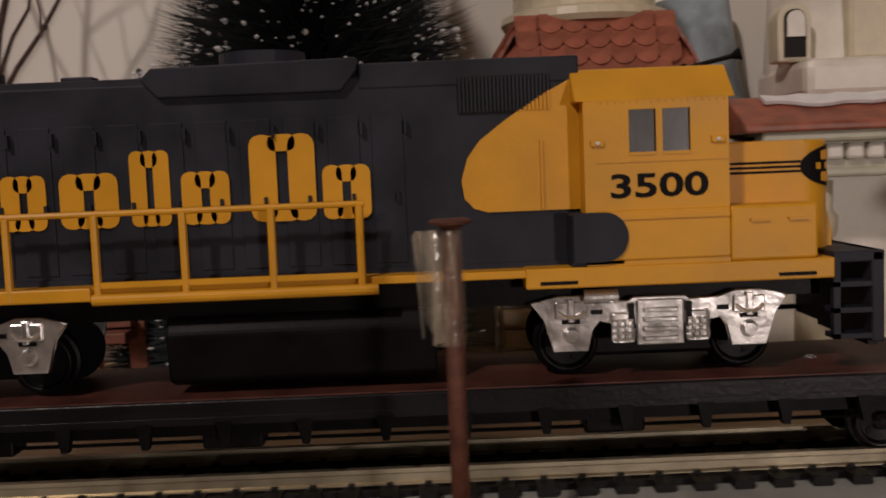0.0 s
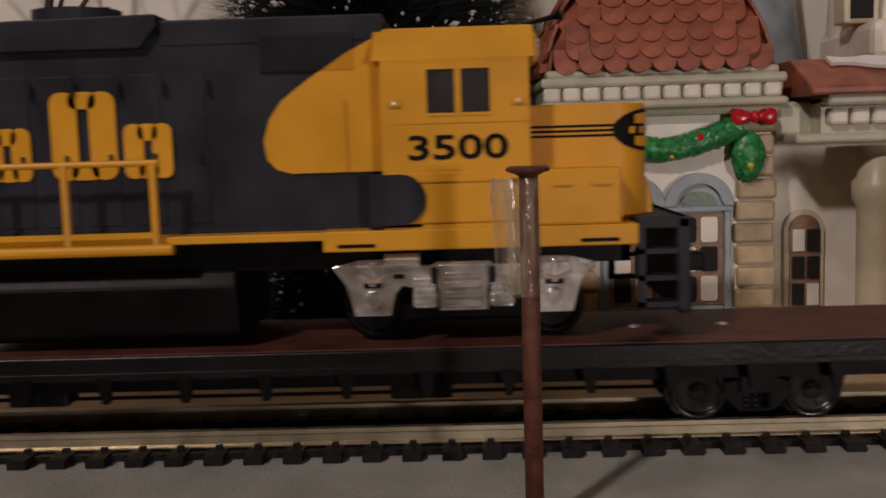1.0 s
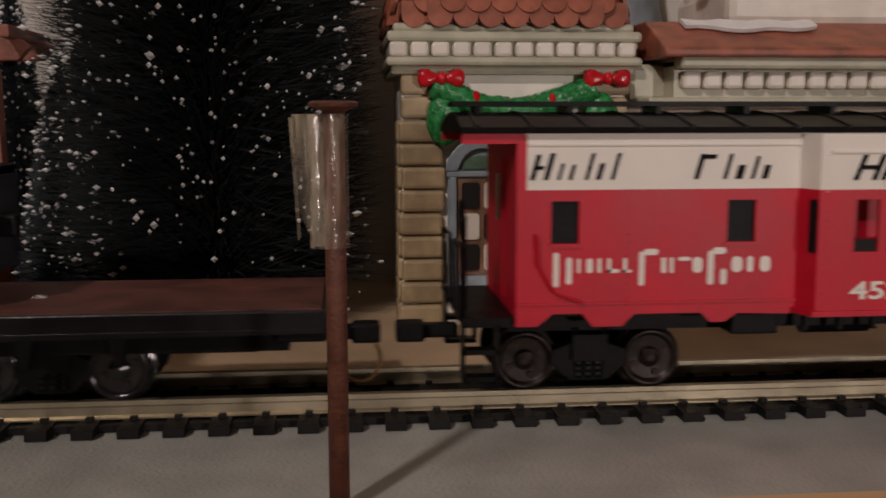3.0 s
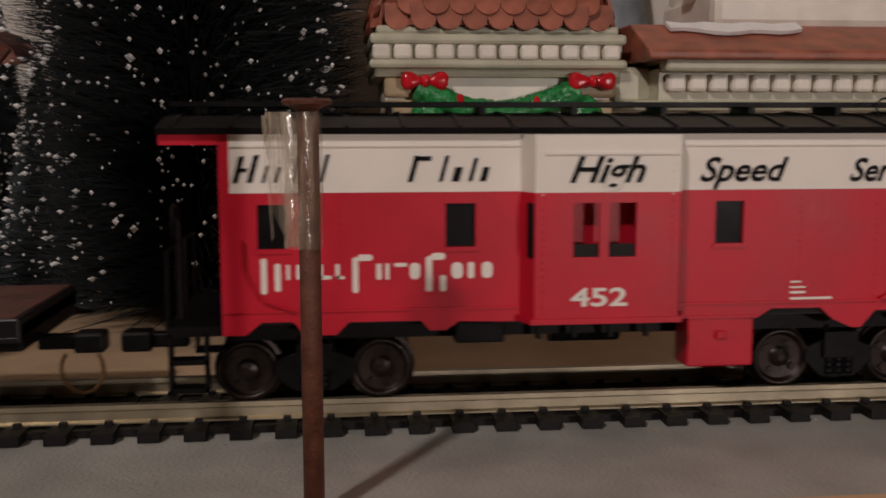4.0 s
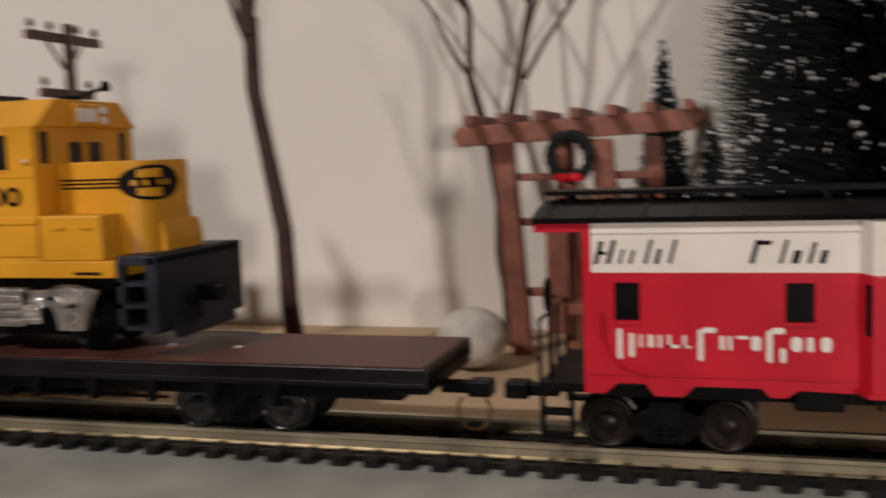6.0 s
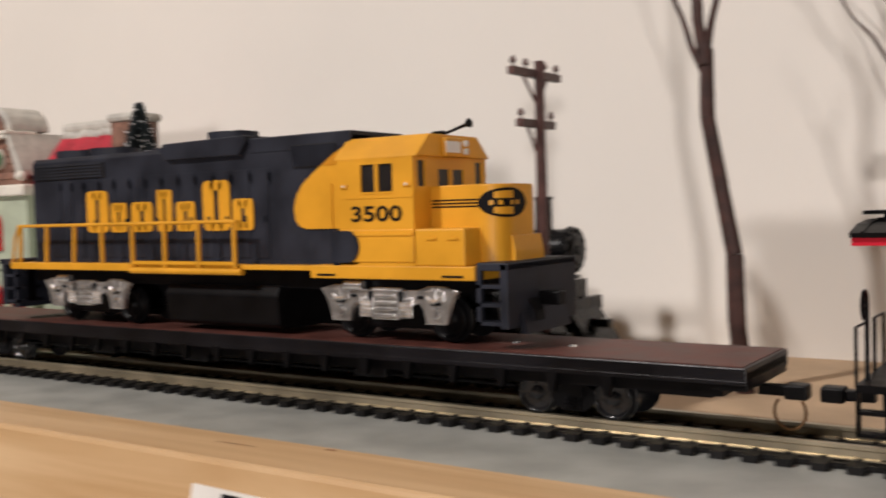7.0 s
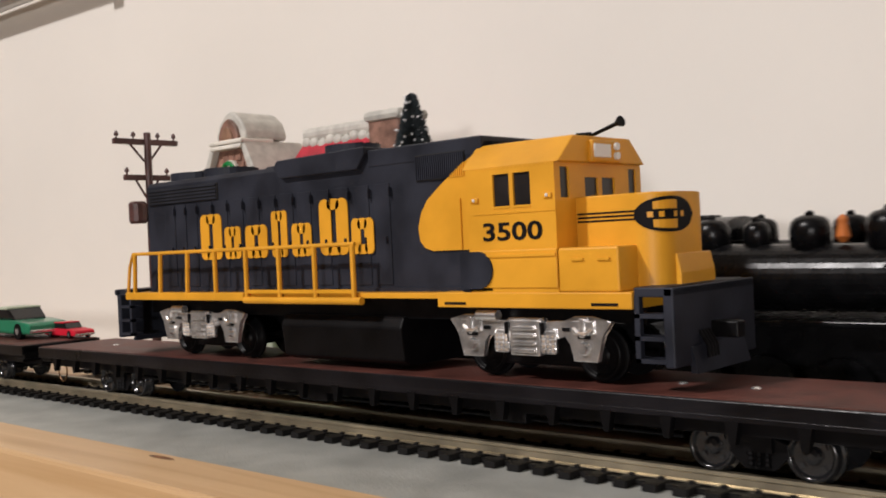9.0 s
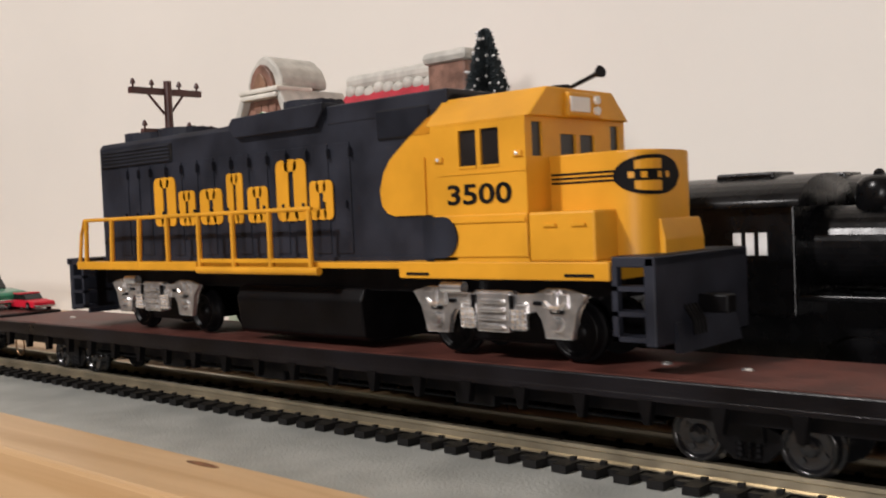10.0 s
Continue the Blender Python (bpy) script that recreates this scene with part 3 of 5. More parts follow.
    # running board, sills and railing
    part("walkway", box(xr - 0.006, -0.1500, -0.0088, 0.0268, 0.0400, 0.0414, 0.0002), YELLOW, lo)
    part("front_sill", box(-0.1520, -0.0982, -0.0092, 0.0272, 0.0380, 0.0416, 0.0003), YELLOW, lo)
    for x in (-0.1495, -0.1080):
        part("sill_slot", box(x, x + 0.0065, -0.0094, -0.0091, 0.0387, 0.0393), INK, lo)
    for s, y in ((-1, -0.0100), (1, 0.0280)):
        rl = part("railing_tube", tube([(-0.2268, y, 0.0394), (-0.1775, y, 0.0394)], 0.0010, 12), YELLOW, lo, "yellow plastic railing base")
        part("railing_sill", box(-0.2915, -0.2270, y - 0.0006, y + 0.0010, 0.0392, 0.0416, 0.0003), YELLOW, rl)
        for i in range(8):
            x = -0.1803 - i * 0.01515
            part("post", cyl((x, y, 0.0394), (x + (0.001 if i > 4 else 0), y, 0.0540), 0.00072, n=8), YELLOW, rl)
        part("top_rail", tube([(-0.1793, y, 0.0542), (-0.2865, y, 0.0542), (-0.2905, y + 0.001, 0.0500), (-0.2925, y + 0.001, 0.0400)], 0.00055), YELLOW, rl)
        part("lower_rail", box(-0.2255, -0.1803, y - 0.0004, y + 0.0004, 0.0414, 0.0424), YELLOW, rl)
    # cab: walls round its openings, chamfered roof
    x0, x1, y0, y1 = -0.1413, -0.1163, -0.0090, 0.0270
    for s, y in ((-1, y0), (1, y1)):
        a, b = min(y, y - s * 0.0009), max(y, y - s * 0.0009)
        bm = holed([x0, -0.1335, -0.1288, -0.1277, -0.1229, x1], [0.0416, 0.0608, 0.0684, 0.0702], [(1, 1), (3, 1)], a, b)
        w = part("cab_side", bm, YELLOW, lo, "yellow cab side with two windows")
        for u, v in ((-0.1335, -0.1288), (-0.1277, -0.1229)):
            fr = part("window_frame", box(u, v, a - 0.0002, b + 0.0002, 0.0606, 0.0611), YELLOW, w)
            part("pane", box(u, v, y - s * 0.0007 - 0.0001, y - s * 0.0007 + 0.0001, 0.0608, 0.0684), PANE, w)
        for u in (-0.1390, -0.1182):
            part("lamp_bezel", box(u - 0.0012, u + 0.0012, min(y, y + s * 0.0005), max(y, y + s * 0.0005), 0.0622, 0.0634, 0.0002), YELLOW, w)
            part("lamp_lens", ball((u, y + s * 0.0005, 0.0628), 0.0004), LENS, w)
        part("seam", box(x0 + 0.002, x1, min(y, y + s * 0.0002), max(y, y + s * 0.0002), 0.0594, 0.0598), YELLOW, w)
        for i in range(18):
            part("rivet", ball((x0 + 0.003 + i * 0.00125, y, 0.0697), 0.0002, u=6, v=4), YELLOW, w)
    part("cab_back", box(x0, x0 + 0.001, y0 + 0.0009, y1 - 0.0009, 0.0416, 0.0702), YELLOW, lo)
    part("cab_floor", box(x0 + 0.001, x1 - 0.001, y0 + 0.001, y1 - 0.001, 0.0416, 0.0520), DARK, lo)
    roof = prism([(y0 - 0.0002, 0.0700), (y0 + 0.0062, 0.0760), (y1 - 0.0062, 0.0760), (y1 + 0.0002, 0.0700)], x0 - 0.0014, x1 + 0.0012, "x", 0.0003)
    part("cab_roof", roof, YELLOW, lo, "yellow chamfered cab roof")
    # cab front
    cuts = [y0 + 0.0009, y0 + 0.0022, y0 + 0.0056, 0.0028, 0.0082, 0.0098, 0.0152, y1 - 0.0056, y1 - 0.0022, y1 - 0.0009]
    bm = holed(cuts, [0.0416, 0.0622, 0.0668, 0.0690, 0.0702], [(1, 1), (1, 2), (3, 1), (5, 1), (7, 1), (7, 2)], x1 - 0.001, x1)
    for v in bm.verts:
        v.co = (v.co.y, v.co.x, v.co.z)
    fr = part("cab_front", bm, YELLOW, lo)
    for u, v in ((y0 + 0.0022, y0 + 0.0056), (0.0028, 0.0082), (0.0098, 0.0152), (y1 - 0.0056, y1 - 0.0022)):
        part("pane", box(x1 - 0.0007, x1 - 0.0005, u, v, 0.0622, 0.0690), PANE, fr)
    hb = part("headlight_box", box(x1 + 0.0002, x1 + 0.0024, 0.0030, 0.0150, 0.0700, 0.0752, 0.0006), YELLOW, lo)
    part("number_lens", box(x1 + 0.0022, x1 + 0.0027, 0.0034, 0.0102, 0.0711, 0.0742, 0.0002), LENS, hb, "clear plastic lens")
    for z in (0.0716, 0.0738):
        part("headlight", cyl((x1 + 0.0022, 0.0125, z), (x1 + 0.0031, 0.0125, z), 0.0009), LENS, hb)
    horn = part("horn", cyl((-0.1190, 0.010, 0.0766), (-0.1095, 0.0075, 0.0786), 0.0004, 0.0005), BLACK, lo, "black air horn on the roof")
    part("horn_bell", cyl((-0.1105, 0.0078, 0.0784), (-0.1090, 0.0074, 0.0788), 0.0006, 0.0013), BLACK, horn)
    part("horn_base", tube([(-0.1200, 0.0060, 0.0766), (-0.1190, 0.010, 0.0770), (-0.1205, 0.0125, 0.0764)], 0.0006), BLACK, horn)
    # side boxes under the cab, nose
    for s, y in ((-1, y0), (1, y1)):
        a, b = min(y - s * 0.002, y + s * 0.0004), max(y - s * 0.002, y + s * 0.0004)
        part("battery_box", box(-0.1440, -0.1345, min(y, h0 if s < 0 else h1), max(y, h0 if s < 0 else h1), 0.0416, 0.0508, 0.0003), BLUE, lo, "dark blue side box")
        part("step_panel", box(-0.1405, x1, a, b, 0.0425, 0.0512, 0.0003), YELLOW, lo)
        part("rim", box(-0.1405, x1 - 0.0002, min(y + s * 0.0004, y + s * 0.0008), max(y + s * 0.0004, y + s * 0.0008), 0.0496, 0.0502), YELLOW, lo)
        lobe = [(-0.1436, 0.0424), (-0.1436, 0.0510)] + [(-0.1382 + 0.0041 * math.cos(radians(a)), 0.0467 + 0.0043 * math.sin(radians(a))) for a in range(90, -91, -15)]
        part("blue_lobe", prism(lobe, min(y + s * 0.0003, y + s * 0.0009), max(y + s * 0.0003, y + s * 0.0009)), BLUE, lo, "dark blue rounded paint end")
        nb = part("nose_box", box(x1, -0.1010, min(y, c), max(y, c), 0.0416, 0.0512, 0.0005), YELLOW, lo)
        for u in (-0.1128, -0.1062):
            part("handle", box(u, u + 0.0032, min(y, y + s * 0.0005), max(y, y + s * 0.0005), 0.0484, 0.0489), YELLOW, nb)
    n0, n1, nx = -0.0015, 0.0200, -0.0948
    R = 0.0060
    bend = [(nx - R + R * math.sin(radians(k * 11.25)), n0 + R - R * math.cos(radians(k * 11.25))) for k in range(9)]
    nose = prism([(x1, n0)] + bend + [(a, n0 + n1 - b) for a, b in bend[::-1]] + [(x1, n1)], 0.0416, 0.0622, "z", 0.0004)
    part("nose", nose, YELLOW, lo, "yellow short nose")
    part("nose_skirt", prism([(nx - 0.0004, 0.0416), (nx + 0.0012, 0.0416), (nx + 0.0012, 0.0450), (nx + 0.0003, 0.0490), (nx - 0.0004, 0.0490)], n0 + 0.005, n1 - 0.001, "y", 0.0003), YELLOW, lo)
    for i in range(3):
        z = 0.0566 + i * 0.00085
        part("nose_stripe", box(x1 + 0.0006, nx - 0.0064, n0 - 0.0001, n0 + 0.0002, z - 0.00022, z + 0.00022), INK, lo)
    # oval emblem wrapped round the nose corner, plain shapes only
    way = [Vector((nx - 0.0066, n0, 0)), Vector((nx - 0.0063, n0, 0))] + [Vector((*p, 0)) for p in bend] + [Vector((nx, n0 + R + k * 0.0014, 0)) for k in range(1, 6)]
    run = [0.0]
    for p, q in zip(way, way[1:]):
        run.append(run[-1] + (q - p).length)

    def band(shape, out, material, parent, name, label=""):
        """A thin plate on the wrapped way; shape gives its low and high edge at a run length."""
        bm = bmesh.new()
        rows = []
        for i, p in enumerate(way):
            e = shape(run[i])
            if e:
                d = (way[min(i + 1, len(way) - 1)] - way[max(i - 1, 0)]).normalized()
                o = Vector((d.y, -d.x, 0)) * out
                rows.append([bm.verts.new(p + o + Vector((0, 0, 0.0574 + z))) for z in e])
        for a, b in zip(rows, rows[1:]):
            bm.faces.new((a[0], b[0], b[1], a[1]))
        return part(name, bm, material, parent, label)
    total = run[-1]

    def oval(s, k=1.0):
        u = (s - total * 0.5) / (total * 0.5)
        h = 0.0038 * k * math.sqrt(max(0.003, 1 - abs(u) ** 2.2))
        return (-h, h)
    em = band(oval, 0.00016, INK, lo, "emblem", "dark oval emblem on the nose")
    for sg in (-1, 1):
        def crescent(s):
            if not total * 0.22 < s < total * 0.62:
                return None
            h = oval(s, 0.80)[1]
            return (0.0011, max(0.0012, h)) if sg > 0 else (-max(0.0012, h), -0.0011)
        band(crescent, 0.0003, YELLOW, em, "emblem_bar")
    for k in range(4):
        band(lambda s: (-0.0006, 0.0006) if total * (0.14 + k * 0.17) < s < total * (0.28 + k * 0.17) else None, 0.0003, YELLOW, em, "print_bar")
    words("3500", 0.0057, INK, lo, pose(-0.1372, y0 - 0.0001, 0.0534) @ FRONT, stretch=1.52, fat=0.00012, label="black road number")
    # pilots with steps, fuel tank, trucks
    for xa, d in ((-0.0982, 1), (xr - 0.0045, -1)):
        bm = box(min(xa + d * 0.0066, xa + d * 0.0090), max(xa + d * 0.0066, xa + d * 0.0090), -0.0085, 0.0285, 0.0262, 0.0425, 0.0004)
        pl = part("pilot", bm, BLUE, lo, "dark blue end plate with steps")
        part("footboard", box(min(xa, xa + d * 0.0104), max(xa, xa + d * 0.0090), -0.0085, 0.0285, 0.0405, 0.0425, 0.0003), BLUE, pl)
        part("plow", prism([(min(xa + d * 0.0088, xa + d * 0.0105), 0.0245), (max(xa + d * 0.0088, xa + d * 0.0105), 0.0245), (xa + d * 0.0092, 0.0300), (xa + d * 0.0088, 0.0300)], -0.002, 0.022), BLUE, pl)
        part("coupler", box(min(xa + d * 0.008, xa + d * 0.0150), max(xa + d * 0.008, xa + d * 0.0150), 0.0072, 0.0108, 0.0310, 0.0345, 0.0004), BLACK, pl)
        for y in (-0.0085, 0.0270):
            part("step_side", box(min(xa, xa + d * 0.0012), max(xa, xa + d * 0.0012), y, y + 0.0015, 0.0270, 0.0408), BLUE, pl)
            for z in (0.0270, 0.0316, 0.0362):
                part("step", box(min(xa, xa + d * 0.0068), max(xa, xa + d * 0.0068), y, y + 0.0042 if y < 0 else y + 0.0015, z, z + 0.0009), BLUE, pl)
        for k in range(4):
            part("hose", tube([(xa + d * 0.0089, 0.002 + k * 0.0013, 0.0330), (xa + d * 0.0108, 0.002 + k * 0.0013, 0.0300), (xa + d * 0.0110, 0.002 + k * 0.0013, 0.0275)], 0.0004, 6), BLACK, pl)
    part("fuel_tank", prism([(c - 0.0135, 0.0350), (c - 0.0150, 0.0320), (c - 0.0140, 0.0235), (c - 0.011, 0.0222), (c + 0.011, 0.0222), (c + 0.0140, 0.0235), (c + 0.0150, 0.0320), (c + 0.0135, 0.0350)], -0.2160, -0.1680, "x", 0.0006), BLACK, lo, "glossy black fuel tank")
    part("underframe", box(xr, -0.0985, c - 0.012, c + 0.012, 0.0345, 0.0402), BLACK, lo)
    loco_truck(lo, -0.1282)
    loco_truck(lo, -0.2560)
    return lo


def caboose():
    cb = thing("caboose", "red and white toy caboose with a bay window", "model caboose")
    y0, y1 = -0.0083, 0.0253
    x0, x1 = -0.0016, 0.1146
    zb, zt = 0.0186, 0.0481
    prof = [(x0, .0172), (x0 + .0035, .0172), (x0 + .0060, .0192), (0.0092, .0192), (0.0110, .0170), (0.0158, .0170), (0.0178, .0190), (0.0290, .0190), (0.0305, .0174), (0.0330, .0174), (0.0350, .0188),
            (0.0420, .0186), (0.0780, .0184), (0.0836, .0182), (0.0862, .0198), (0.0945, .0198), (0.0968, .0178), (0.1000, .0164), (0.1016, .0164), (0.1040, .0192), (0.1100, .0192), (0.1118, .0168), (x1, .0168)]
    for s, y in ((-1, y0), (1, y1)):
        a, b = min(y, y - s * 0.0009), max(y, y - s * 0.0009)
        wins = [(0.0040, 0.0085), (0.0329, 0.0376), (0.0763, 0.0810)]
        bm = holed([x0] + [v for w in wins for v in w] + [x1], [0.0215, 0.0306, 0.0374, 0.0392], [(1, 1), (3, 1), (5, 1)], a, b)
        prism([(p, q) for p, q in prof] + [(x1, .0215)] + [(v, .0215) for w in wins[::-1] for v in w[::-1]] + [(x0, .0215)], a, b, bm=bm)
        bmesh.ops.remove_doubles(bm, verts=bm.verts[:], dist=1e-6)
        side = part("side_wall", bm, RED, cb, "red side with rivet lines and windows")
        part("white_band", box(0.0, 0.1140, a - 0.0001, b + 0.0001, 0.0392, zt), WHITE, cb, "white name band")
        part("band_end", box(x0, 0.0, a, b, 0.0392, zt), RED, cb)
        part("band_end", box(0.1140, x1, a, b, 0.0392, zt), RED, cb)
        part("band_moulding", box(0.0, 0.1140, min(y + s * .0001, y + s * .0004), max(y + s * .0001, y + s * .0004), 0.0462, 0.0465), WHITE, cb)
        for u, v in wins:
            w = part("window_frame", box(u - .0004, v + .0004, min(y, y + s * .0003), max(y, y + s * .0003), 0.0299, 0.0306), RED, side)
            part("pane", box(u, v, y - s * 0.0008 - .0001, y - s * 0.0008 + .0001, 0.0306, 0.0374), BLACK, w)
        for x in (0.0165, 0.0905, 0.1035):
            for i in range(16):
                part("rivet", ball((x, y, 0.0205 + i * 0.00115), 0.00017, u=6, v=4), RED, side)
        part("grab_iron", tube([(0.0016, y + s * .0008, .0322), (0.0018, y + s * .0008, .0275), (0.0045, y + s * .0008, .0228), (0.0090, y + s * .0008, .0212)], 0.00028, 6), RED, side)
        part("grab_iron", tube([(0.1128, y + s * .0008, .0322), (0.1120, y + s * .0008, .0275), (0.1095, y + s * .0008, .0232), (0.1045, y + s * .0008, .0212)], 0.00028, 6), RED, side)
        part("base_moulding", box(x0, x1, min(y, y + s * .0003), max(y, y + s * .0003), .0207, .0211), RED, side)
        # bay window
        o = y + s * 0.0042
        a, b = min(o, o - s * 0.0008), max(o, o - s * 0.0008)
        bx0, bx1 = 0.0462, 0.0690
        bm = holed([bx0, 0.0522, 0.0563, 0.0578, 0.0621, bx1], [.0195, .0292, .0376, .0392], [(1, 1), (3, 1)], a, b)
        for xa, xb in ((bx0, 0.0446), (bx1, 0.0706)):
            prism([(xa, b if s > 0 else a), (xb, y), (xb, y - s * .0008), (xa, o - s * .0008)], .0195, .0392, "z", bm=bm)
        bay = part("bay", bm, RED, cb, "red projecting bay with two windows")
        bm = box(bx0, bx1, a, b, .0392, .0480)
        for xa, xb in ((bx0, 0.0446), (bx1, 0.0706)):
            prism([(xa, b if s > 0 else a), (xb, y), (xb, y - s * .0008), (xa, o - s * .0008)], .0392, .0480, "z", bm=bm)
        part("bay_band", bm, WHITE, bay)
        part("bay_band_edge", box(bx0 + .0015, bx1 - .0006, min(o, o + s * .0003), max(o, o + s * .0003), .0450, .0454), WHITE, bay)
        part("bay_floor", prism([(bx0 - .0006, o + s * .0004), (bx1 + .0006, o + s * .0004), (0.0712, y), (0.0440, y)], .0188, .0197, "z"), RED, bay)
        # dark strip across the foot of each bay window
        for u, v in ((0.0522, 0.0563), (0.0578, 0.0621)):
            part("bay_dark_strip", box(u, v, o - s * .0007 - .0001, o - s * .0007 + .0001, .0292, .0312), DARK, bay)
        part("bay_side_pane", prism([(0.0454, o - s * .0014), (0.0460, o - s * .0002), (0.0459, o + s * 0), (0.0452, o - s * .0014)], .0292, .0376, "z"), INK, bay)
        for x in (bx0 + .0012, bx1 - .0012):
            for i in range(22):
                part("rivet", ball((x, o, 0.0205 + i * 0.00115), 0.00016, u=6, v=4), RED if i < 16 else WHITE, bay)
        tool = part("tool_box", box(0.0722, 0.0833, min(y, y - s * .006), max(y, y - s * .006), .0104, .0190, .0003), RED, cb, "red tool box under the floor")
        part("hasp", box(0.0768, 0.0786, min(y, y + s * .0006), max(y, y + s * .0006), .0150, .0164, .0002), RED, tool)
        part("lid", box(0.0720, 0.0835, min(y, y + s * .0003), max(y, y + s * .0003), .0184, .0189), RED, tool)
    for x, d in ((x0, 1), (x1, -1)):
        bm = box(min(x, x + d * .0009), max(x, x + d * .0009), y0 + .0009, y1 - .0009, .0186, zt)
        e = part("end_wall", bm, RED, cb)
        part("end_door", box(min(x - d * .0003, x), max(x - d * .0003, x), YC - .0045, YC + .0045, .0200, .0440, .0001), RED, e)
        part("door_window", box(min(x - d * .0005, x - d * .0001), max(x - d * .0005, x - d * .0001), YC - .002, YC + .002, .0330, .0410), GLOSSBLACK, e)
        xe = x - d * .0085
        pf = part("platform", box(min(x, xe), max(x, xe), y0 + .001, y1 - .001, .0170, .0186), BLACK, cb, "black end platform")
        part("brake_post", cyl((xe + d * .001, YC - .009, .0180), (xe + d * .001, YC - .009, .0345), .0005, n=8), BLACK, pf)
        bm = bmesh.new()
        pts = [(xe + d * .0006, YC - .009 + .0030 * math.cos(k * math.pi / 6), .0340 + .0030 * math.sin(k * math.pi / 6)) for k in range(13)]
        tube(pts, .00035, 6, bm)
        for k in range(0, 12, 3):
            part("brake_spoke", tube([(xe + d * .0006, YC - .009, .0340), pts[k]], .0003, 6), BLACK, pf)
        part("brake_wheel", bm, BLACK, pf)
        part("railing", tube([(xe, y0 + .002, .0180), (xe, y0 + .002, .0300), (xe, YC - .004, .0300), (xe, YC - .004, .0180)], .0004, 6), BLACK, pf)
        part("railing", tube([(xe, y1 - .002, .0180), (xe, y1 - .002, .0300), (xe, YC + .004, .0300), (xe, YC + .004, .0180)], .0004, 6), BLACK, pf)
        for y in (y0 + .001, y1 - .004):
            for z in (.0080, .0125):
                part("step", box(min(xe, xe + d * .006), max(xe, xe + d * .006), y, y + .003, z, z + .0008), BLACK, pf)
            part("step_side", box(min(xe, xe + d * .0005), max(xe, xe + d * .0005), y, y + .003, .0080, .0175), BLACK, pf)
            part("step_side", box(min(xe + d * .0055, xe + d * .006), max(xe + d * .0055, xe + d * .006), y, y + .003, .0080, .0175), BLACK, pf)
        coupler(cb, xe + d * .001, -d)
    # roof with ribs, red fascia at the ends, walkway, wire loop
    rp = [(y0 - .0012, zt), (y0 - .0014, zt + .0010), (y0 + .006, zt + .0026), (YC, zt + .0034), (y1 - .006, zt + .0026), (y1 + .0014, zt + .0010), (y1 + .0012, zt)]
    roof = part("roof", prism(rp, -0.0105, 0.1240, "x"), BLACK, cb, "black ribbed roof")
    for i in range(16):
        x = -0.008 + i * 0.0086
        q = [(a, b + .0003) for a, b in rp[1:-1]]
        part("roof_rib", prism(q + [(q[-1][0], q[-1][1] - .0006), (q[0][0], q[0][1] - .0006)], x - .0003, x + .0003, "x"), BLACK, roof)
    for s, y in ((-1, y0), (1, y1)):
        for u, v in ((-0.0103, x0), (x1, 0.1238)):
            part("fascia", box(u, v, y - .0002, y + .0006, zt - .0016, zt + .0001), RED, roof, "red roof edge")
    part("roof_walk", box(-0.0105, 0.1240, YC - .0048, YC + .0048, zt + .0044, zt + .0052), BLACK, roof)
    for i in range(9):
        x = -0.006 + i * 0.0155
        part("walk_support", box(x - .0005, x + .0005, YC - .0045, YC + .0045, zt + .0028, zt + .0046), BLACK, roof)
    for x in (0.1085, 0.1120):
        part("wire_loop", tube([(x + .0016 * math.cos(k * math.pi / 6), y0 + .008, zt + .0042 + .0016 * math.sin(k * math.pi / 6)) for k in range(13)], .0002, 6), BLACK, roof)
    # added dark plates stand for the shade inside, open behind the bay windows
    for u, v, z0, z1 in ((x0 + .001, .0512, .0200, .0480), (.0628, x1 - .001, .0200, .0480), (.0512, .0628, .0200, .0288), (.0512, .0628, .0380, .0480)):
        part("interior_shade", box(u, v, y1 - .0022, y1 - .0014, z0, z1), DARK, cb, "dark plate standing for the shade inside")
    part("interior_floor", box(x0 + .001, x1 - .001, y0 + .001, y1 - .001, .0186, .0200), DARK, cb)
    part("underframe", box(x0, x1, YC - .010, YC + .010, .0150, .0187), BLACK, cb)
    part("battery_box", box(0.0345, 0.0425, y0 + .001, y0 + .008, .0150, .0186, .0003), BLACK, cb)
    for i, x in enumerate((0.0480, 0.0540, 0.0600, 0.0660)):
        part("queen_post", box(x, x + .0008, y0 + .003, y0 + .004, .0150, .0186), BLACK, cb)
    part("brake_tank", cyl((0.0520, YC - .004, .0150), (0.0640, YC - .004, .0150), .0026), BLACK, cb)
    freight_truck(cb, 0.0122, 0.0217, tread=WHEELDARK)
    freight_truck(cb, 0.1018, 0.0204, tread=WHEELDARK)
    # writing on the near side: plain dark slanted bars for the company's name, then the words that are plain English
    def slant(spec, y, material):
        for u, v, z0, z1 in spec:
            k = (z1 - z0) * 0.28
            part("print_bar", prism([(u, z0), (v, z0), (v + k, z1), (u + k, z1)], y - .00015, y), material, cb)
    yb = y0 - .0001
    slant([(0.0004, 0.0012, .0408, .0448), (0.0026, 0.0034, .0408, .0450), (0.0048, 0.0053, .0408, .0434), (0.0066, 0.0072, .0408, .0432), (0.0092, 0.0098, .0408, .0450), (0.0110, 0.0118, .0408, .0434), (0.0134, 0.0140, .0408, .0450), (0.0012, 0.0026, .0424, .0430),
           (0.0270, 0.0278, .0408, .0448), (0.0280, 0.0306, .0440, .0447), (0.0318, 0.0324, .0408, .0448), (0.0338, 0.0350, .0408, .0430), (0.0364, 0.0370, .0408, .0444), (0.0382, 0.0392, .0408, .0430)], yb, INK)
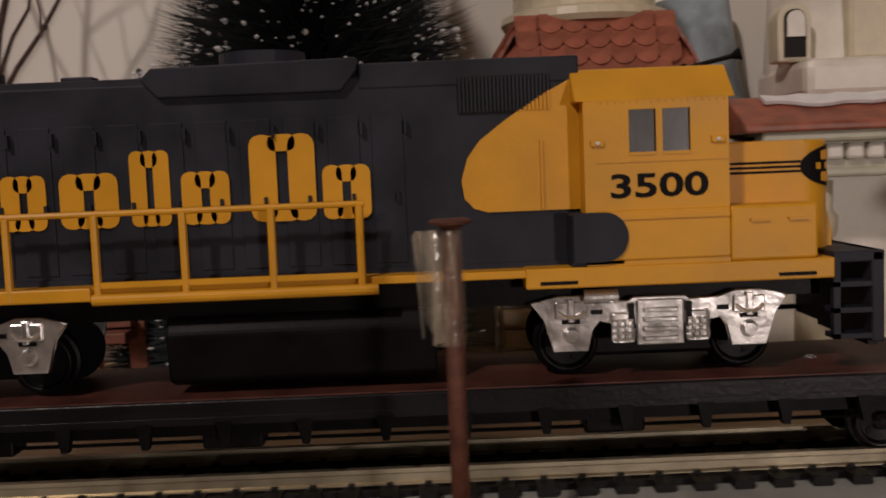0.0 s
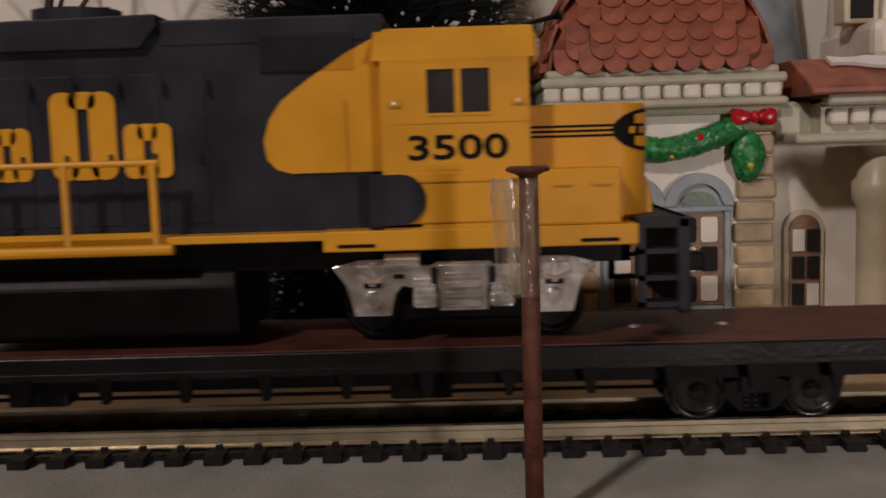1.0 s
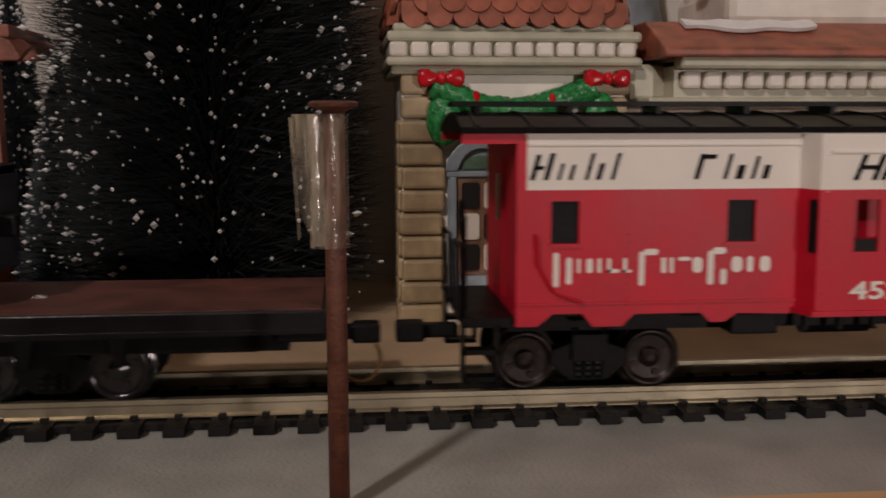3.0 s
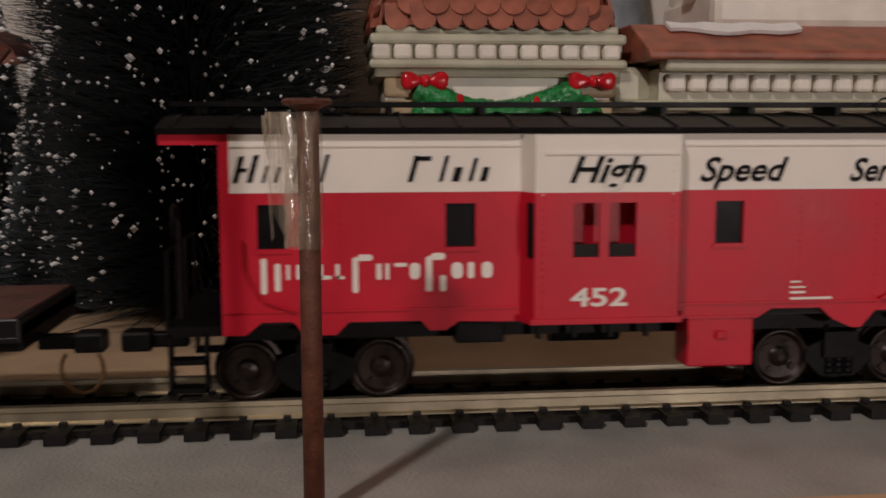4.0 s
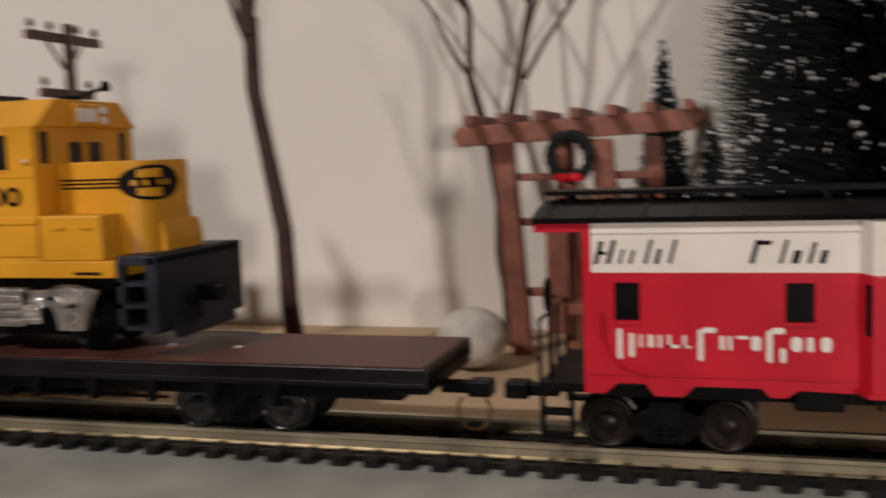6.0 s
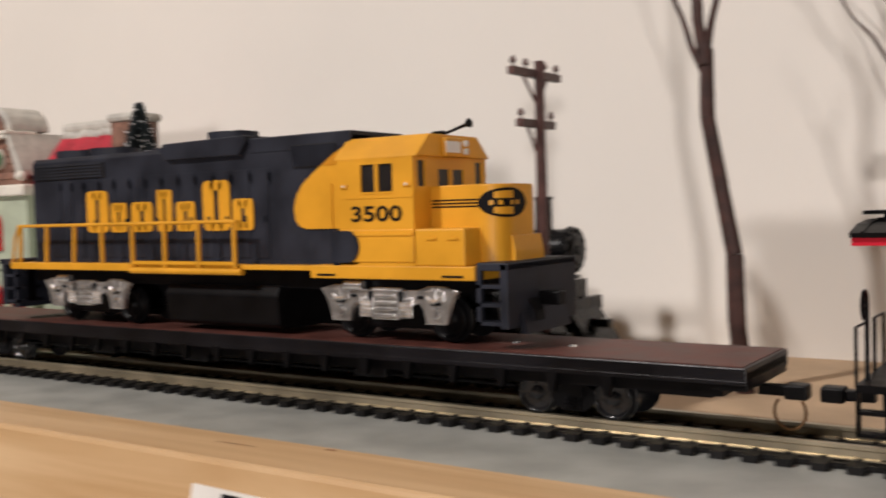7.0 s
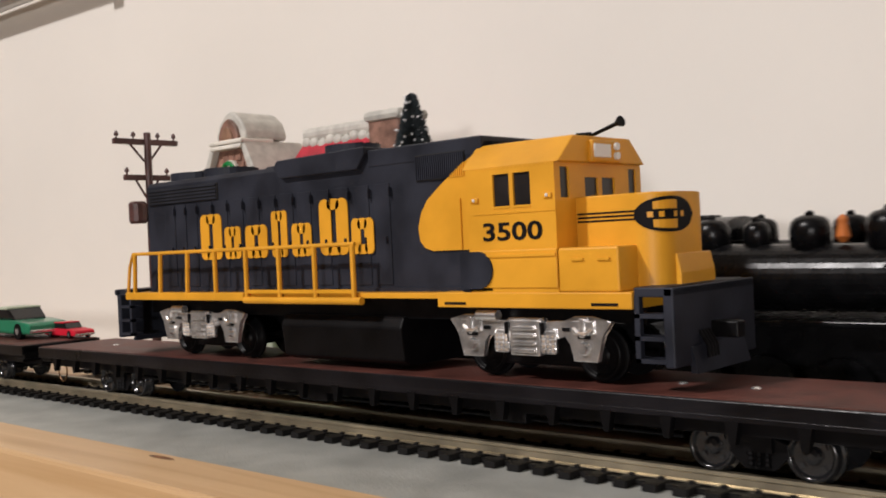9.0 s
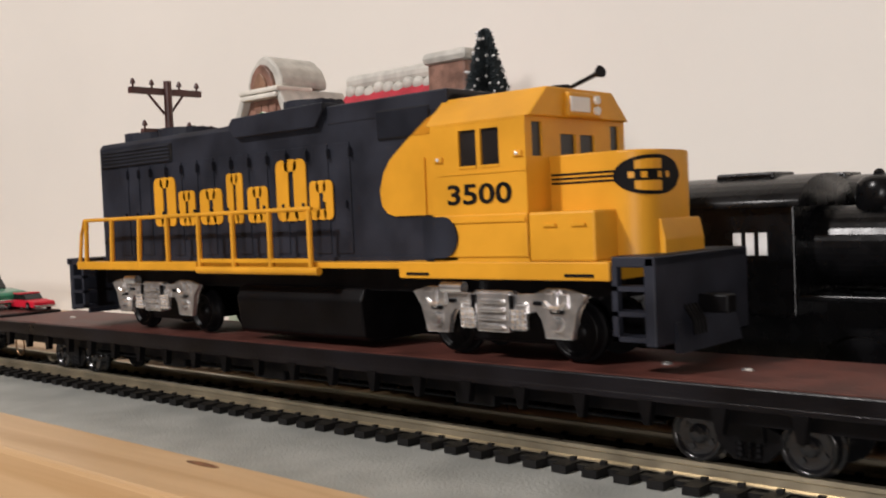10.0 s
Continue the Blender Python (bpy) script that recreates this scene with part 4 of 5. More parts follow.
    words("High", .0056, INK, cb, pose(.0512, y0 - .0043, .0408) @ FRONT, shear=.35, stretch=1.12, fat=.00010, label="black slanted writing")
    words("Speed", .0054, INK, cb, pose(.0733, yb - .0001, .0406) @ FRONT, shear=.35, stretch=1.04, fat=.00010, label="black slanted writing")
    words("Service", .0052, INK, cb, pose(.0982, yb - .0001, .0405) @ FRONT, shear=.35, stretch=0.95, fat=.00010, label="black slanted writing")
    bars(cb, [(0.0044, 0.0053, .0236, .0292), (0.0065, 0.0074, .0240, .0284), (0.0083, 0.0088, .0258, .0282), (0.0098, 0.0108, .0258, .0282), (0.0116, 0.0122, .0258, .0282), (0.0132, 0.0152, .0258, .0264), (0.0132, 0.0138, .0258, .0282), (0.0158, 0.0172, .0258, .0263), (0.0158, 0.0164, .0258, .0282),
              (0.0184, 0.0193, .0236, .0292), (0.0192, 0.0215, .0286, .0296), (0.0221, 0.0229, .0256, .0282), (0.0235, 0.0241, .0256, .0282), (0.0249, 0.0269, .0276, .0282), (0.0273, 0.0289, .0256, .0282),
              (0.0298, 0.0308, .0236, .0292), (0.0306, 0.0328, .0286, .0297), (0.0320, 0.0330, .0236, .0262), (0.0338, 0.0356, .0256, .0282), (0.0364, 0.0374, .0256, .0282), (0.0386, 0.0403, .0256, .0282)], y0, WHITE)
    words("452", .0040, WHITE, cb, pose(.0519, y0 - .0043, .0216) @ FRONT, stretch=1.5, fat=.00008, label="white road number")
    bars(cb, [(.0892, .0910, .0240, .0243), (.0892, .0918, .0231, .0234), (.0892, .0918, .0222, .0226), (.0892, .0964, .0212, .0216)], y0, WHITE)
    return cb


# ---- on the shelf edge ----
def nail():
    x, y = 0.0337, -0.0395
    nl = thing("nail", "rusty steel nail standing upright with clear tape round its top", "nail")
    part("shank", cyl((x, y, 0.0010), (x + 0.0001, y, 0.0518), 0.00134, n=18), RUST, nl, smooth=True)
    part("head", lathe([(0.0013, 0), (0.0020, 0.0004), (0.0030, 0.0007), (0.0031, 0.0011), (0.0027, 0.0014)], 20, (x, y, 0.0512)), RUST, nl, "flat round nail head")
    bm = bmesh.new()
    rows = []
    for i in range(12):
        z = 0.0510 - i * 0.00150
        w = [0.0037, 0.0038, 0.0037, 0.0037, 0.0035, 0.0035, 0.0034, 0.0033, 0.0029, 0.0024, 0.0019, 0.0016][i]
        k = 0.0002 * math.sin(i * 2.1)
        rows.append([bm.verts.new((x + px, y + py, z)) for px, py in ((-w - 0.0014 + k, 0.0004), (-0.0022 + k, -0.0014 - k), (-0.0004, -0.0018), (0.0016, -0.0012), (0.0018, 0.0006), (0.0, 0.0017), (-0.0020, 0.0014 + k), (-w - 0.0014 + k, 0.0006))])
    for a, b in zip(rows, rows[1:]):
        for j in range(8):
            bm.faces.new((a[j], a[(j + 1) % 8], b[(j + 1) % 8], b[j]))
    tp = part("tape", bm, TAPE, nl, "crumpled clear tape flag", smooth=True)
    part("tape_fold", prism([(x - 0.0055, 0.0506), (x - 0.0050, 0.0506), (x - 0.0042, 0.0358), (x - 0.0046, 0.0354)], y - 0.0002, y + 0.0002), TAPE, tp)


# ---- ceramic depot behind the track ----
def depot():
    d = thing("ceramic_station", "glazed ceramic village station with shingled dome and garland", "ceramic house")
    yf = 0.086
    part("tower_wall", box(0.0488, 0.1052, yf, 0.130, -0.002, 0.0625), CERAMIC, d, "white glazed tower wall")
    for x0, x1 in ((0.0482, 0.0592), (0.0958, 0.1060)):
        for i in range(11):
            z = -0.002 + i * 0.0058
            w = 0.0004 * math.sin(i * 1.7 + x0 * 90)
            part("quoin", box(x0 + w, x1 + w, yf - 0.0022, yf + 0.001, z + 0.0003, z + 0.0056, 0.0009), STONE, d, "tan corner block")
    for i in range(9):
        z = -0.002 + i * 0.0058
        part("quoin", box(0.0476, 0.0495, yf + 0.001, yf + 0.012, z + 0.0003, z + 0.0056, 0.0007), STONE, d)
    # pair of arched windows
    for x0, x1 in ((0.0602, 0.0768), (0.0774, 0.0946)):
        c, r = (x0 + x1) / 2, (x1 - x0) / 2
        bm = prism(arch(x0, x1, 0.006, 0.0458), yf - 0.0014, yf + 0.0004, "y", 0.0004)
        w = part("arched_window", bm, SLATE, d, "blue grey arched window surround")
        hood = [(c + (r + 0.0006) * math.cos(math.pi * i / 12), 0.0374 + (r + 0.0002) * math.sin(math.pi * i / 12)) for i in range(13)] + [(c + (r - 0.0022) * math.cos(math.pi * i / 12), 0.0374 + (r - 0.0022) * math.sin(math.pi * i / 12)) for i in range(12, -1, -1)]
        part("hood_mould", prism(hood, yf - 0.0028, yf - 0.001, "y", 0.0003), SLATE, w)
        part("sill_band", box(x0 - 0.0004, x1 + 0.0004, yf - 0.0026, yf, 0.0360, 0.0374, 0.0003), SLATE, w)
        fan = [(c + 0.0048 * math.cos(math.pi * i / 10), 0.0380 + 0.0034 * math.sin(math.pi * i / 10)) for i in range(11)]
        part("fanlight", prism(fan, yf - 0.0021, yf - 0.0012), FANGREEN, w, "dull green glazed fanlight")
        part("inner_frame", box(x0 + 0.0024, x1 - 0.0020, yf - 0.0019, yf - 0.0012, 0.0112, 0.0356, 0.0002), TANGLAZE, w)
        for i in range(3):
            for j in range(2):
                u = x0 + 0.0034 + j * 0.0056
                z = 0.0124 + i * 0.0078
                lit = (i + j) % 2 == 1 or (i == 1 and j == 0)
                part("pane", prism(rounded(u, u + 0.0044, z, z + 0.0066, 0.0008), yf - 0.0024, yf - 0.0017), CERAMIC if lit else DARK, w)
        for j in (-1, 1):
            part("jamb", box(c + j * (r - 0.0012) - 0.0009, c + j * (r - 0.0012) + 0.0009, yf - 0.0028, yf - 0.0012, 0.006, 0.0360, 0.0004), SLATE, w)
    # garland of glazed leaves with bows
    pts = [(0.0560, 0.0585), (0.0600, 0.0570), (0.0650, 0.0545), (0.0700, 0.0530), (0.0755, 0.0524), (0.0810, 0.0528), (0.0865, 0.0543), (0.0920, 0.0562), (0.0975, 0.0582)]
    rnd = random.Random(4)

    def leafy(bm, amount):
        for v in bm.verts:
            v.co += Vector((rnd.uniform(-1, 1), rnd.uniform(-1, 0.4), rnd.uniform(-1, 1))) * amount
        return bm
    way = []
    for (xa, za), (xb, zb) in zip(pts, pts[1:]):
        way += [(xa + (xb - xa) * f / 6, yf - 0.0024, za + (zb - za) * f / 6) for f in range(6)]
    g = part("garland", leafy(tube(way, 0.0032, 14), 0.0004), GARLAND, d, "glossy green garland", smooth=True)
    for cx in (0.0590, 0.0985):
        part("garland_drop", leafy(ball((cx, yf - 0.0030, 0.0502), 1, 0.0043, 0.0026, 0.0066, 20, 16), 0.0003), GARLAND, g, smooth=True)
        bx = cx + (-.0008 if cx < .07 else .001)
        bow = part("bow", ball((bx, yf - 0.0056, 0.0602), 1, 0.0013, 0.0012, 0.0016, 12, 8), BOW, g, "glossy red bow", smooth=True)
        for sx in (-1, 1):
            bm = prism([(bx + sx * 0.0006, 0.0594), (bx + sx * 0.0006, 0.0609), (bx + sx * 0.0040, 0.0626), (bx + sx * 0.0056, 0.0620), (bx + sx * 0.0058, 0.0590), (bx + sx * 0.0042, 0.0578)], yf - 0.0060, yf - 0.0022, "y", 0.0009)
            part("bow_loop", leafy(bm, 0.00015), BOW, bow, smooth=True)
        part("gold_dot", ball((cx, yf - 0.0052, 0.0478), 0.0010, u=8, v=6), GOLD, g)
    for x, z in ((0.0668, 0.0556), (0.0857, 0.0550)):
        part("berry", ball((x, yf - 0.0046, z), 0.0011, 1, 1, 1.5, 8, 6), BOW, g)
    part("gold_dot", ball((0.0785, yf - 0.0046, 0.0508), 0.0008, u=8, v=6), GOLD, g)
    # cornice with dentils
    c = part("cornice", box(0.0460, 0.1072, yf - 0.0030, 0.132, 0.0612, 0.0634, 0.0008), SAGE, d, "sage green cornice")
    part("cornice_bed", box(0.0448, 0.1084, yf - 0.0052, 0.133, 0.0632, 0.0654, 0.0009), SAGE, c)
    part("cornice_back", box(0.0458, 0.1074, yf - 0.0030, 0.132, 0.0652, 0.0695), SAGE, c)
    for i in range(12):
        part("dentil", box(0.0456 + i * 0.00515, 0.0500 + i * 0.00515, yf - 0.0050, yf - 0.0022, 0.0654, 0.0690, 0.0008), CERAMIC, c)
    part("cornice_top", box(0.0450, 0.1082, yf - 0.0048, 0.133, 0.0690, 0.0716, 0.0009), SAGE, c)
    part("cornice_cap", box(0.0466, 0.1066, yf - 0.0030, 0.131, 0.0714, 0.0736, 0.0008), SAGE, c)
    # bulging shingled roof
    prof = [(0.0322, 0.0736), (0.0318, 0.0770), (0.0306, 0.0810), (0.0288, 0.0855), (0.0264, 0.0900), (0.0236, 0.0945), (0.0212, 0.0985)]
    cx, cy = 0.0766, yf + 0.0245
    bm = bmesh.new()
    rings = []
    for r, z in prof:
        q = []
        for k in range(4):
            for a in (-35, -15, 15, 35):
                an = radians(k * 90 + a)
                e = max(abs(math.cos(an)), abs(math.sin(an))) * 0.86 + 0.14
                q.append(bm.verts.new((cx + r * math.cos(an) / e, cy + 0.90 * r * math.sin(an) / e, z)))
        rings.append(q)
    for a, b in zip(rings, rings[1:]):
        for i in range(16):
            bm.faces.new((a[i], a[(i + 1) % 16], b[(i + 1) % 16], b[i]))
    bm.faces.new(rings[-1])
    roof = part("dome_roof", bm, TERRA, d, "terracotta shingled dome roof")
    sh = [(0.0031 * math.cos(radians(a)), 0.0031 * math.sin(radians(a))) for a in range(180, 361, 20)] + [(0.0031, 0.0034), (-0.0031, 0.0034)]
    first = None
    for (r0, z0), (r1, z1) in zip(prof[:-1], prof[1:]):
        row = prof.index((r0, z0))
        lean = math.degrees(math.atan2((r0 - r1) * 0.9, z1 - z0))
        n = int(2 * r0 * 0.90 / 0.0062)
        for face in range(3):
            for i in range(-1, n + 1):
                u = (i - (n - 1) / 2 + (0.5 if row % 2 else 0)) * 0.0062
                if abs(u) > r0 * (0.82 if face == 0 else 0.78):
                    continue
                off = r0 * 0.9 - max(0, abs(u) - r0 * 0.55) * 0.30 + 0.0002
                p = pose(cx + u, cy - off, z0 + 0.0018, -lean - 4) if face == 0 else pose(cx - r0 + 0.0010 + max(0, abs(u) - r0 * 0.5) * .3, cy - u * .9, z0 + 0.0018, -lean - 4, 0, -90) if face == 1 else pose(cx + r0 - 0.0010 - max(0, abs(u) - r0 * 0.5) * .3, cy + u * .9, z0 + 0.0018, -lean - 4, 0, 90)
                if first is None:
                    first = part("shingle", prism(sh, -0.0005, 0.0004), TERRA, roof, at=p)
                else:
                    share("shingle", first.data, roof, p)
    part("roof_collar", lathe([(0.0228, 0.0975), (0.0240, 0.0990), (0.0236, 0.1010), (0.0205, 0.1022), (0.0200, 0.1075), (0.0225, 0.1085), (0.0225, 0.1105)], 28, (cx, cy, 0)), CREAM, d, "cream collar on the dome")
    part("cupola", lathe([(0.0190, 0.110), (0.0185, 0.125), (0.006, 0.145)], 24, (cx, cy, 0)), CERAMIC, d)
    # wing beside the tower
    part("wing_wall", box(0.1052, 0.2350, 0.098, 0.140, -0.002, 0.0560), CERAMIC, d, "white glazed wing wall")
    w = part("wing_window", prism(arch(0.1122, 0.1232, 0.006, 0.0350), 0.0966, 0.0986, "y", 0.0004), CREAM, d, "arched window in the wing")
    part("wing_glass", prism(arch(0.1136, 0.1218, 0.0065, 0.0335), 0.0958, 0.0967), TANGLAZE, w)
    for i, (u, z) in enumerate(((0.1142, 0.0085), (0.1182, 0.0085), (0.1142, 0.0160), (0.1182, 0.0160), (0.1142, 0.0235), (0.1182, 0.0235))):
        part("pane", box(u, u + 0.0032, 0.0952, 0.0960, z, z + 0.0060), (DARK, CERAMIC)[i % 3 == 1], w)
    for x in (0.1330, 0.1880):
        col = part("column", lathe([(0.0060, -0.002), (0.0060, 0.004), (0.0050, 0.006), (0.0050, 0.036), (0.0062, 0.038), (0.0064, 0.0425), (0.0052, 0.044), (0.0052, 0.052)], 18, (x, 0.086, 0)), CREAM, d, "cream round column", smooth=True)
    e = part("wing_eave", box(0.1085, 0.2380, 0.0760, 0.140, 0.0530, 0.0556, 0.0008), SAGE, d, "sage green wing cornice")
    part("eave_link", box(0.1060, 0.1180, 0.0850, 0.140, 0.0545, 0.0640, 0.0016), SAGE, e)
    part("eave_back", box(0.1150, 0.2380, 0.0770, 0.140, 0.0556, 0.0645), SAGE, e)
    for i in range(22):
        part("dentil", box(0.1165 + i * 0.0053, 0.1212 + i * 0.0053, 0.0745, 0.0780, 0.0575, 0.0618, 0.0009), CERAMIC, e)
    part("eave_top", box(0.1150, 0.2390, 0.0720, 0.140, 0.0622, 0.0652, 0.0009), SAGE, e)
    wr = part("wing_roof", prism([(0.0705, 0.0650), (0.0705, 0.0672), (0.0880, 0.0748), (0.1350, 0.0748), (0.1350, 0.0650)], 0.1105, 0.2400, "x", 0.0006), TERRA, d, "terracotta wing roof")
    pt = [(0.1190 + 0.0340 * i / 10, 0.0712 + 0.0004 * math.sin(i * 1.3) + 0.0010 * abs(i - 5) / 5) for i in range(11)] + [(0.1530 - 0.0340 * i / 10, 0.0740 + 0.0003 * math.sin(i * 1.9 + 1)) for i in range(11)]
    bm = bmesh.new()
    for x, z in pt:
        bm.verts.new((x, 0.0705 + (z - 0.0672) * 2.30 - 0.0006, z + 0.0003))
    bm.faces.new(bm.verts[:])
    ex = bmesh.ops.extrude_face_region(bm, geom=bm.faces[:])
    bmesh.ops.translate(bm, verts=[v for v in ex["geom"] if isinstance(v, bmesh.types.BMVert)], vec=(0, -0.0006, 0.0008))
    part("snow_patch", bm, SNOW, wr, "white glazed snow patch")
    # round tower behind, its window and awning
    t = part("round_tower", lathe([(0.0240, 0.060), (0.0232, 0.078), (0.0215, 0.105), (0.0212, 0.150)], 30, (0.1560, 0.122, 0)), CERAMIC, d, "white round tower", smooth=True)
    part("tower_window", prism(arch(0.1290, 0.1385, 0.0850, 0.1015), 0.1000, 0.1080, "y", 0.0006), CREAM, t)
    part("tower_recess", prism(arch(0.1308, 0.1366, 0.0862, 0.0995), 0.0990, 0.1002), DARK, t)
    part("tower_light", prism(arch(0.1312, 0.1362, 0.0918, 0.0990), 0.0984, 0.0992), CERAMIC, t)
    part("tower_plinth", box(0.1330, 0.2300, 0.0900, 0.1320, 0.0740, 0.0850, 0.0025), CERAMIC, t, "white glazed tower plinth")
    part("bay_wall", box(0.1480, 0.2100, 0.0985, 0.1300, 0.0840, 0.1500, 0.002), CREAM, t)
    # grey tapered body that fills the dark gap between dome and round tower
    part("gap_filler", lathe([(0.021, -0.002), (0.020, 0.060), (0.015, 0.085), (0.012, 0.11)], 24, (0.1180, 0.150, 0)), SLATE, d, "grey tapered filler behind the gap between dome and tower", smooth=True)
    return d


# ---- trees ----
def brush_tree(at, height, radius, blades, flock, label, seed, tipped=0.0, cone=False):
    rnd = random.Random(seed)
    t = thing("bottle_brush_tree", label, "model tree", at=pose(*at))
    part("trunk", cyl((0, 0, 0), (0, 0, height * 0.96), 0.0022, 0.0006, 10), BARK, t)
    verts, faces, fv, ff = [], [], [], []
    for i in range(blades):
        f = rnd.random() ** 0.8
        z = height * (0.02 + 0.96 * f)
        prof = min(1, (1 - f) * 1.9 + 0.04) if f > 0.45 else 1.0
        if cone:
            prof = (1 - f) * 0.95 + 0.06
        r = radius * prof * rnd.uniform(0.72, 1.12)
        a = rnd.uniform(0, 2 * math.pi)
        up = rnd.uniform(-0.1, 0.35) * r
        c, s = math.cos(a), math.sin(a)
        w = (0.00032 if radius > 0.02 else 0.00028) * (1.7 if cone else 1)
        n = len(verts)
        i0 = 0.25 * r
        verts += [(i0 * c + w * s, i0 * s - w * c, z), (i0 * c - w * s, i0 * s + w * c, z), (r * c, r * s, z + up), (i0 * c, i0 * s, z + w * 2.2)]
        faces += [(n, n + 1, n + 2), (n, n + 2, n + 3), (n + 1, n + 3, n + 2)]
        if rnd.random() < flock:
            k = rnd.uniform(0.88, 1.0)
            q = rnd.uniform(0.00024, 0.00066) * (1.7 if rnd.random() < .10 else 1) if not tipped else rnd.uniform(0.0003, 0.0007)
            p = Vector((r * c * k, r * s * k, z + up * k))
            m = len(fv)
            st = rnd.uniform(1, 2.8)
            fv += [tuple(p + Vector(o) * q) for o in ((st * c, st * s, 0.3), (-st * c, -st * s, 0), (-s, c, 0), (s, -c, 0), (0, 0, 1), (0, 0, -1))]
            ff += [(m + a_, m + b_, m + c_) for a_, b_, c_ in ((0, 2, 4), (2, 1, 4), (1, 3, 4), (3, 0, 4), (2, 0, 5), (1, 2, 5), (3, 1, 5), (0, 3, 5))]
    for nm, vs, fs, mt in (("crown", verts, faces, FROSTED if cone else NEEDLE), ("snow_flock", fv, ff, SNOW)):
        me = bpy.data.meshes.new(nm)
        me.from_pydata(vs, [], fs)
        me.materials.append(mt)
        ob = new(nm, me)
        ob.parent = t
        tagged(ob, kind="stuff")
    part("base", cyl((0, 0, 0), (0, 0, 0.004), 0.008, 0.007), BARK, t)
    return t


def bare_tree(at, stems, label, seed):
    """A leafless tree: tapered stems that fork into twigs."""
    rnd = random.Random(seed)
    t = thing("bare_tree", label, "model tree", at=pose(*at))

    def limb(bm, a, b, r0, r1, depth):
        a, b = Vector(a), Vector(b)
        prev = a
        for i in range(1, 6):
            p = a.lerp(b, i / 5) + Vector((rnd.uniform(-1, 1), rnd.uniform(-1, 1), 0)) * (b - a).length * 0.02
            ra, rb = r0 + (r1 - r0) * (i - 1) / 5, r0 + (r1 - r0) * i / 5
            cyl(prev, p, ra, rb, 8, bm)
            if depth and i >= (3 if depth > 1 else 2):
                dr = (b - a).normalized() + Vector((rnd.uniform(-.8, .8), rnd.uniform(-.8, .8), rnd.uniform(0, .3)))
                limb(bm, p, p + dr.normalized() * (b - a).length * rnd.uniform(.35, .6), rb * 0.6, rb * 0.25, depth - 1)
            prev = p
    for k, (a, b, r0, r1, depth) in enumerate(stems):
        bm = bmesh.new()
        limb(bm, a, b, r0, r1, depth)
        part("trunk" if k == 0 else "branch", bm, BARK, t)
    return t


def arbor():
    ar = thing("arbor", "reddish brown wooden garden arbor with a hanging wreath", "arbor")
    for x, y, lean, w in ((-0.1015, 0.116, -0.0045, 0.0031), (-0.0865, 0.124, -0.0020, 0.0028), (-0.0715, 0.110, -0.0035, 0.0032), (-0.0600, 0.120, -0.0010, 0.0026)):
        post = [(x - w, -0.002), (x + w, -0.002), (x + lean + w * 0.95, 0.064), (x + lean - w, 0.064)]
        part("post", prism(post, y - 0.0026, y + 0.0026, "y", 0.0004), BROWNWOOD, ar)
    for y, xa, xb, dz in ((0.108, -0.1180, -0.0490, 0.0), (0.126, -0.1120, -0.0480, 0.001)):
        part("beam", prism([(xa, 0.0630 + dz), (xa - 0.002, 0.0665 + dz), (xa, 0.0690 + dz), (xb, 0.0715 + dz), (xb + 0.003, 0.0690 + dz), (xb, 0.0655 + dz)], y - 0.0016, y + 0.0016, "y", 0.0004), BROWNWOOD, ar)
    for i in range(7):
        x = -0.1130 + i * 0.0105
        part("rafter", box(x - 0.0014, x + 0.0014, 0.099, 0.134, 0.0690 + i * 0.0003, 0.0722 + i * 0.0003, 0.0004), BROWNWOOD, ar)
    for z in (0.016, 0.038, 0.052):
        part("rung", box(-0.1040, -0.0905, 0.117, 0.122, z, z + 0.0022, 0.0003), BROWNWOOD, ar)
        part("rung", box(-0.0745, -0.0600, 0.112, 0.118, z, z + 0.0022, 0.0003), BROWNWOOD, ar)
    part("bench", box(-0.0850, -0.0600, 0.106, 0.124, 0.012, 0.0152, 0.0004), BROWNWOOD, ar)
    part("bench_back", box(-0.0850, -0.0610, 0.1255, 0.1275, 0.010, 0.0260, 0.0005), BROWNWOOD, ar)
    part("lattice", box(-0.0940, -0.0870, 0.118, 0.121, 0.004, 0.040, 0.0003), BROWNWOOD, ar)
    rnd = random.Random(2)
    ring = [(-0.0838 + 0.0056 * math.cos(k / 30 * math.pi), 0.1045, 0.0590 + 0.0062 * math.sin(k / 30 * math.pi)) for k in range(61)]
    bm = tube(ring, 0.0017, 12)
    for v in bm.verts:
        v.co += Vector((rnd.uniform(-1, 1), rnd.uniform(-1, 1), rnd.uniform(-1, 1))) * 0.0005
    w = tagged(part("wreath", bm, NEEDLE, ar), label="dark green wreath")
    bm = ball((-0.0860, 0.1030, 0.0530), 0.0018, 1.3, .7, .8, 8, 6)
    ball((-0.0820, 0.1030, 0.0530), 0.0018, 1.3, .7, .8, 8, 6, bm)
    part("wreath_bow", bm, BOW, w)


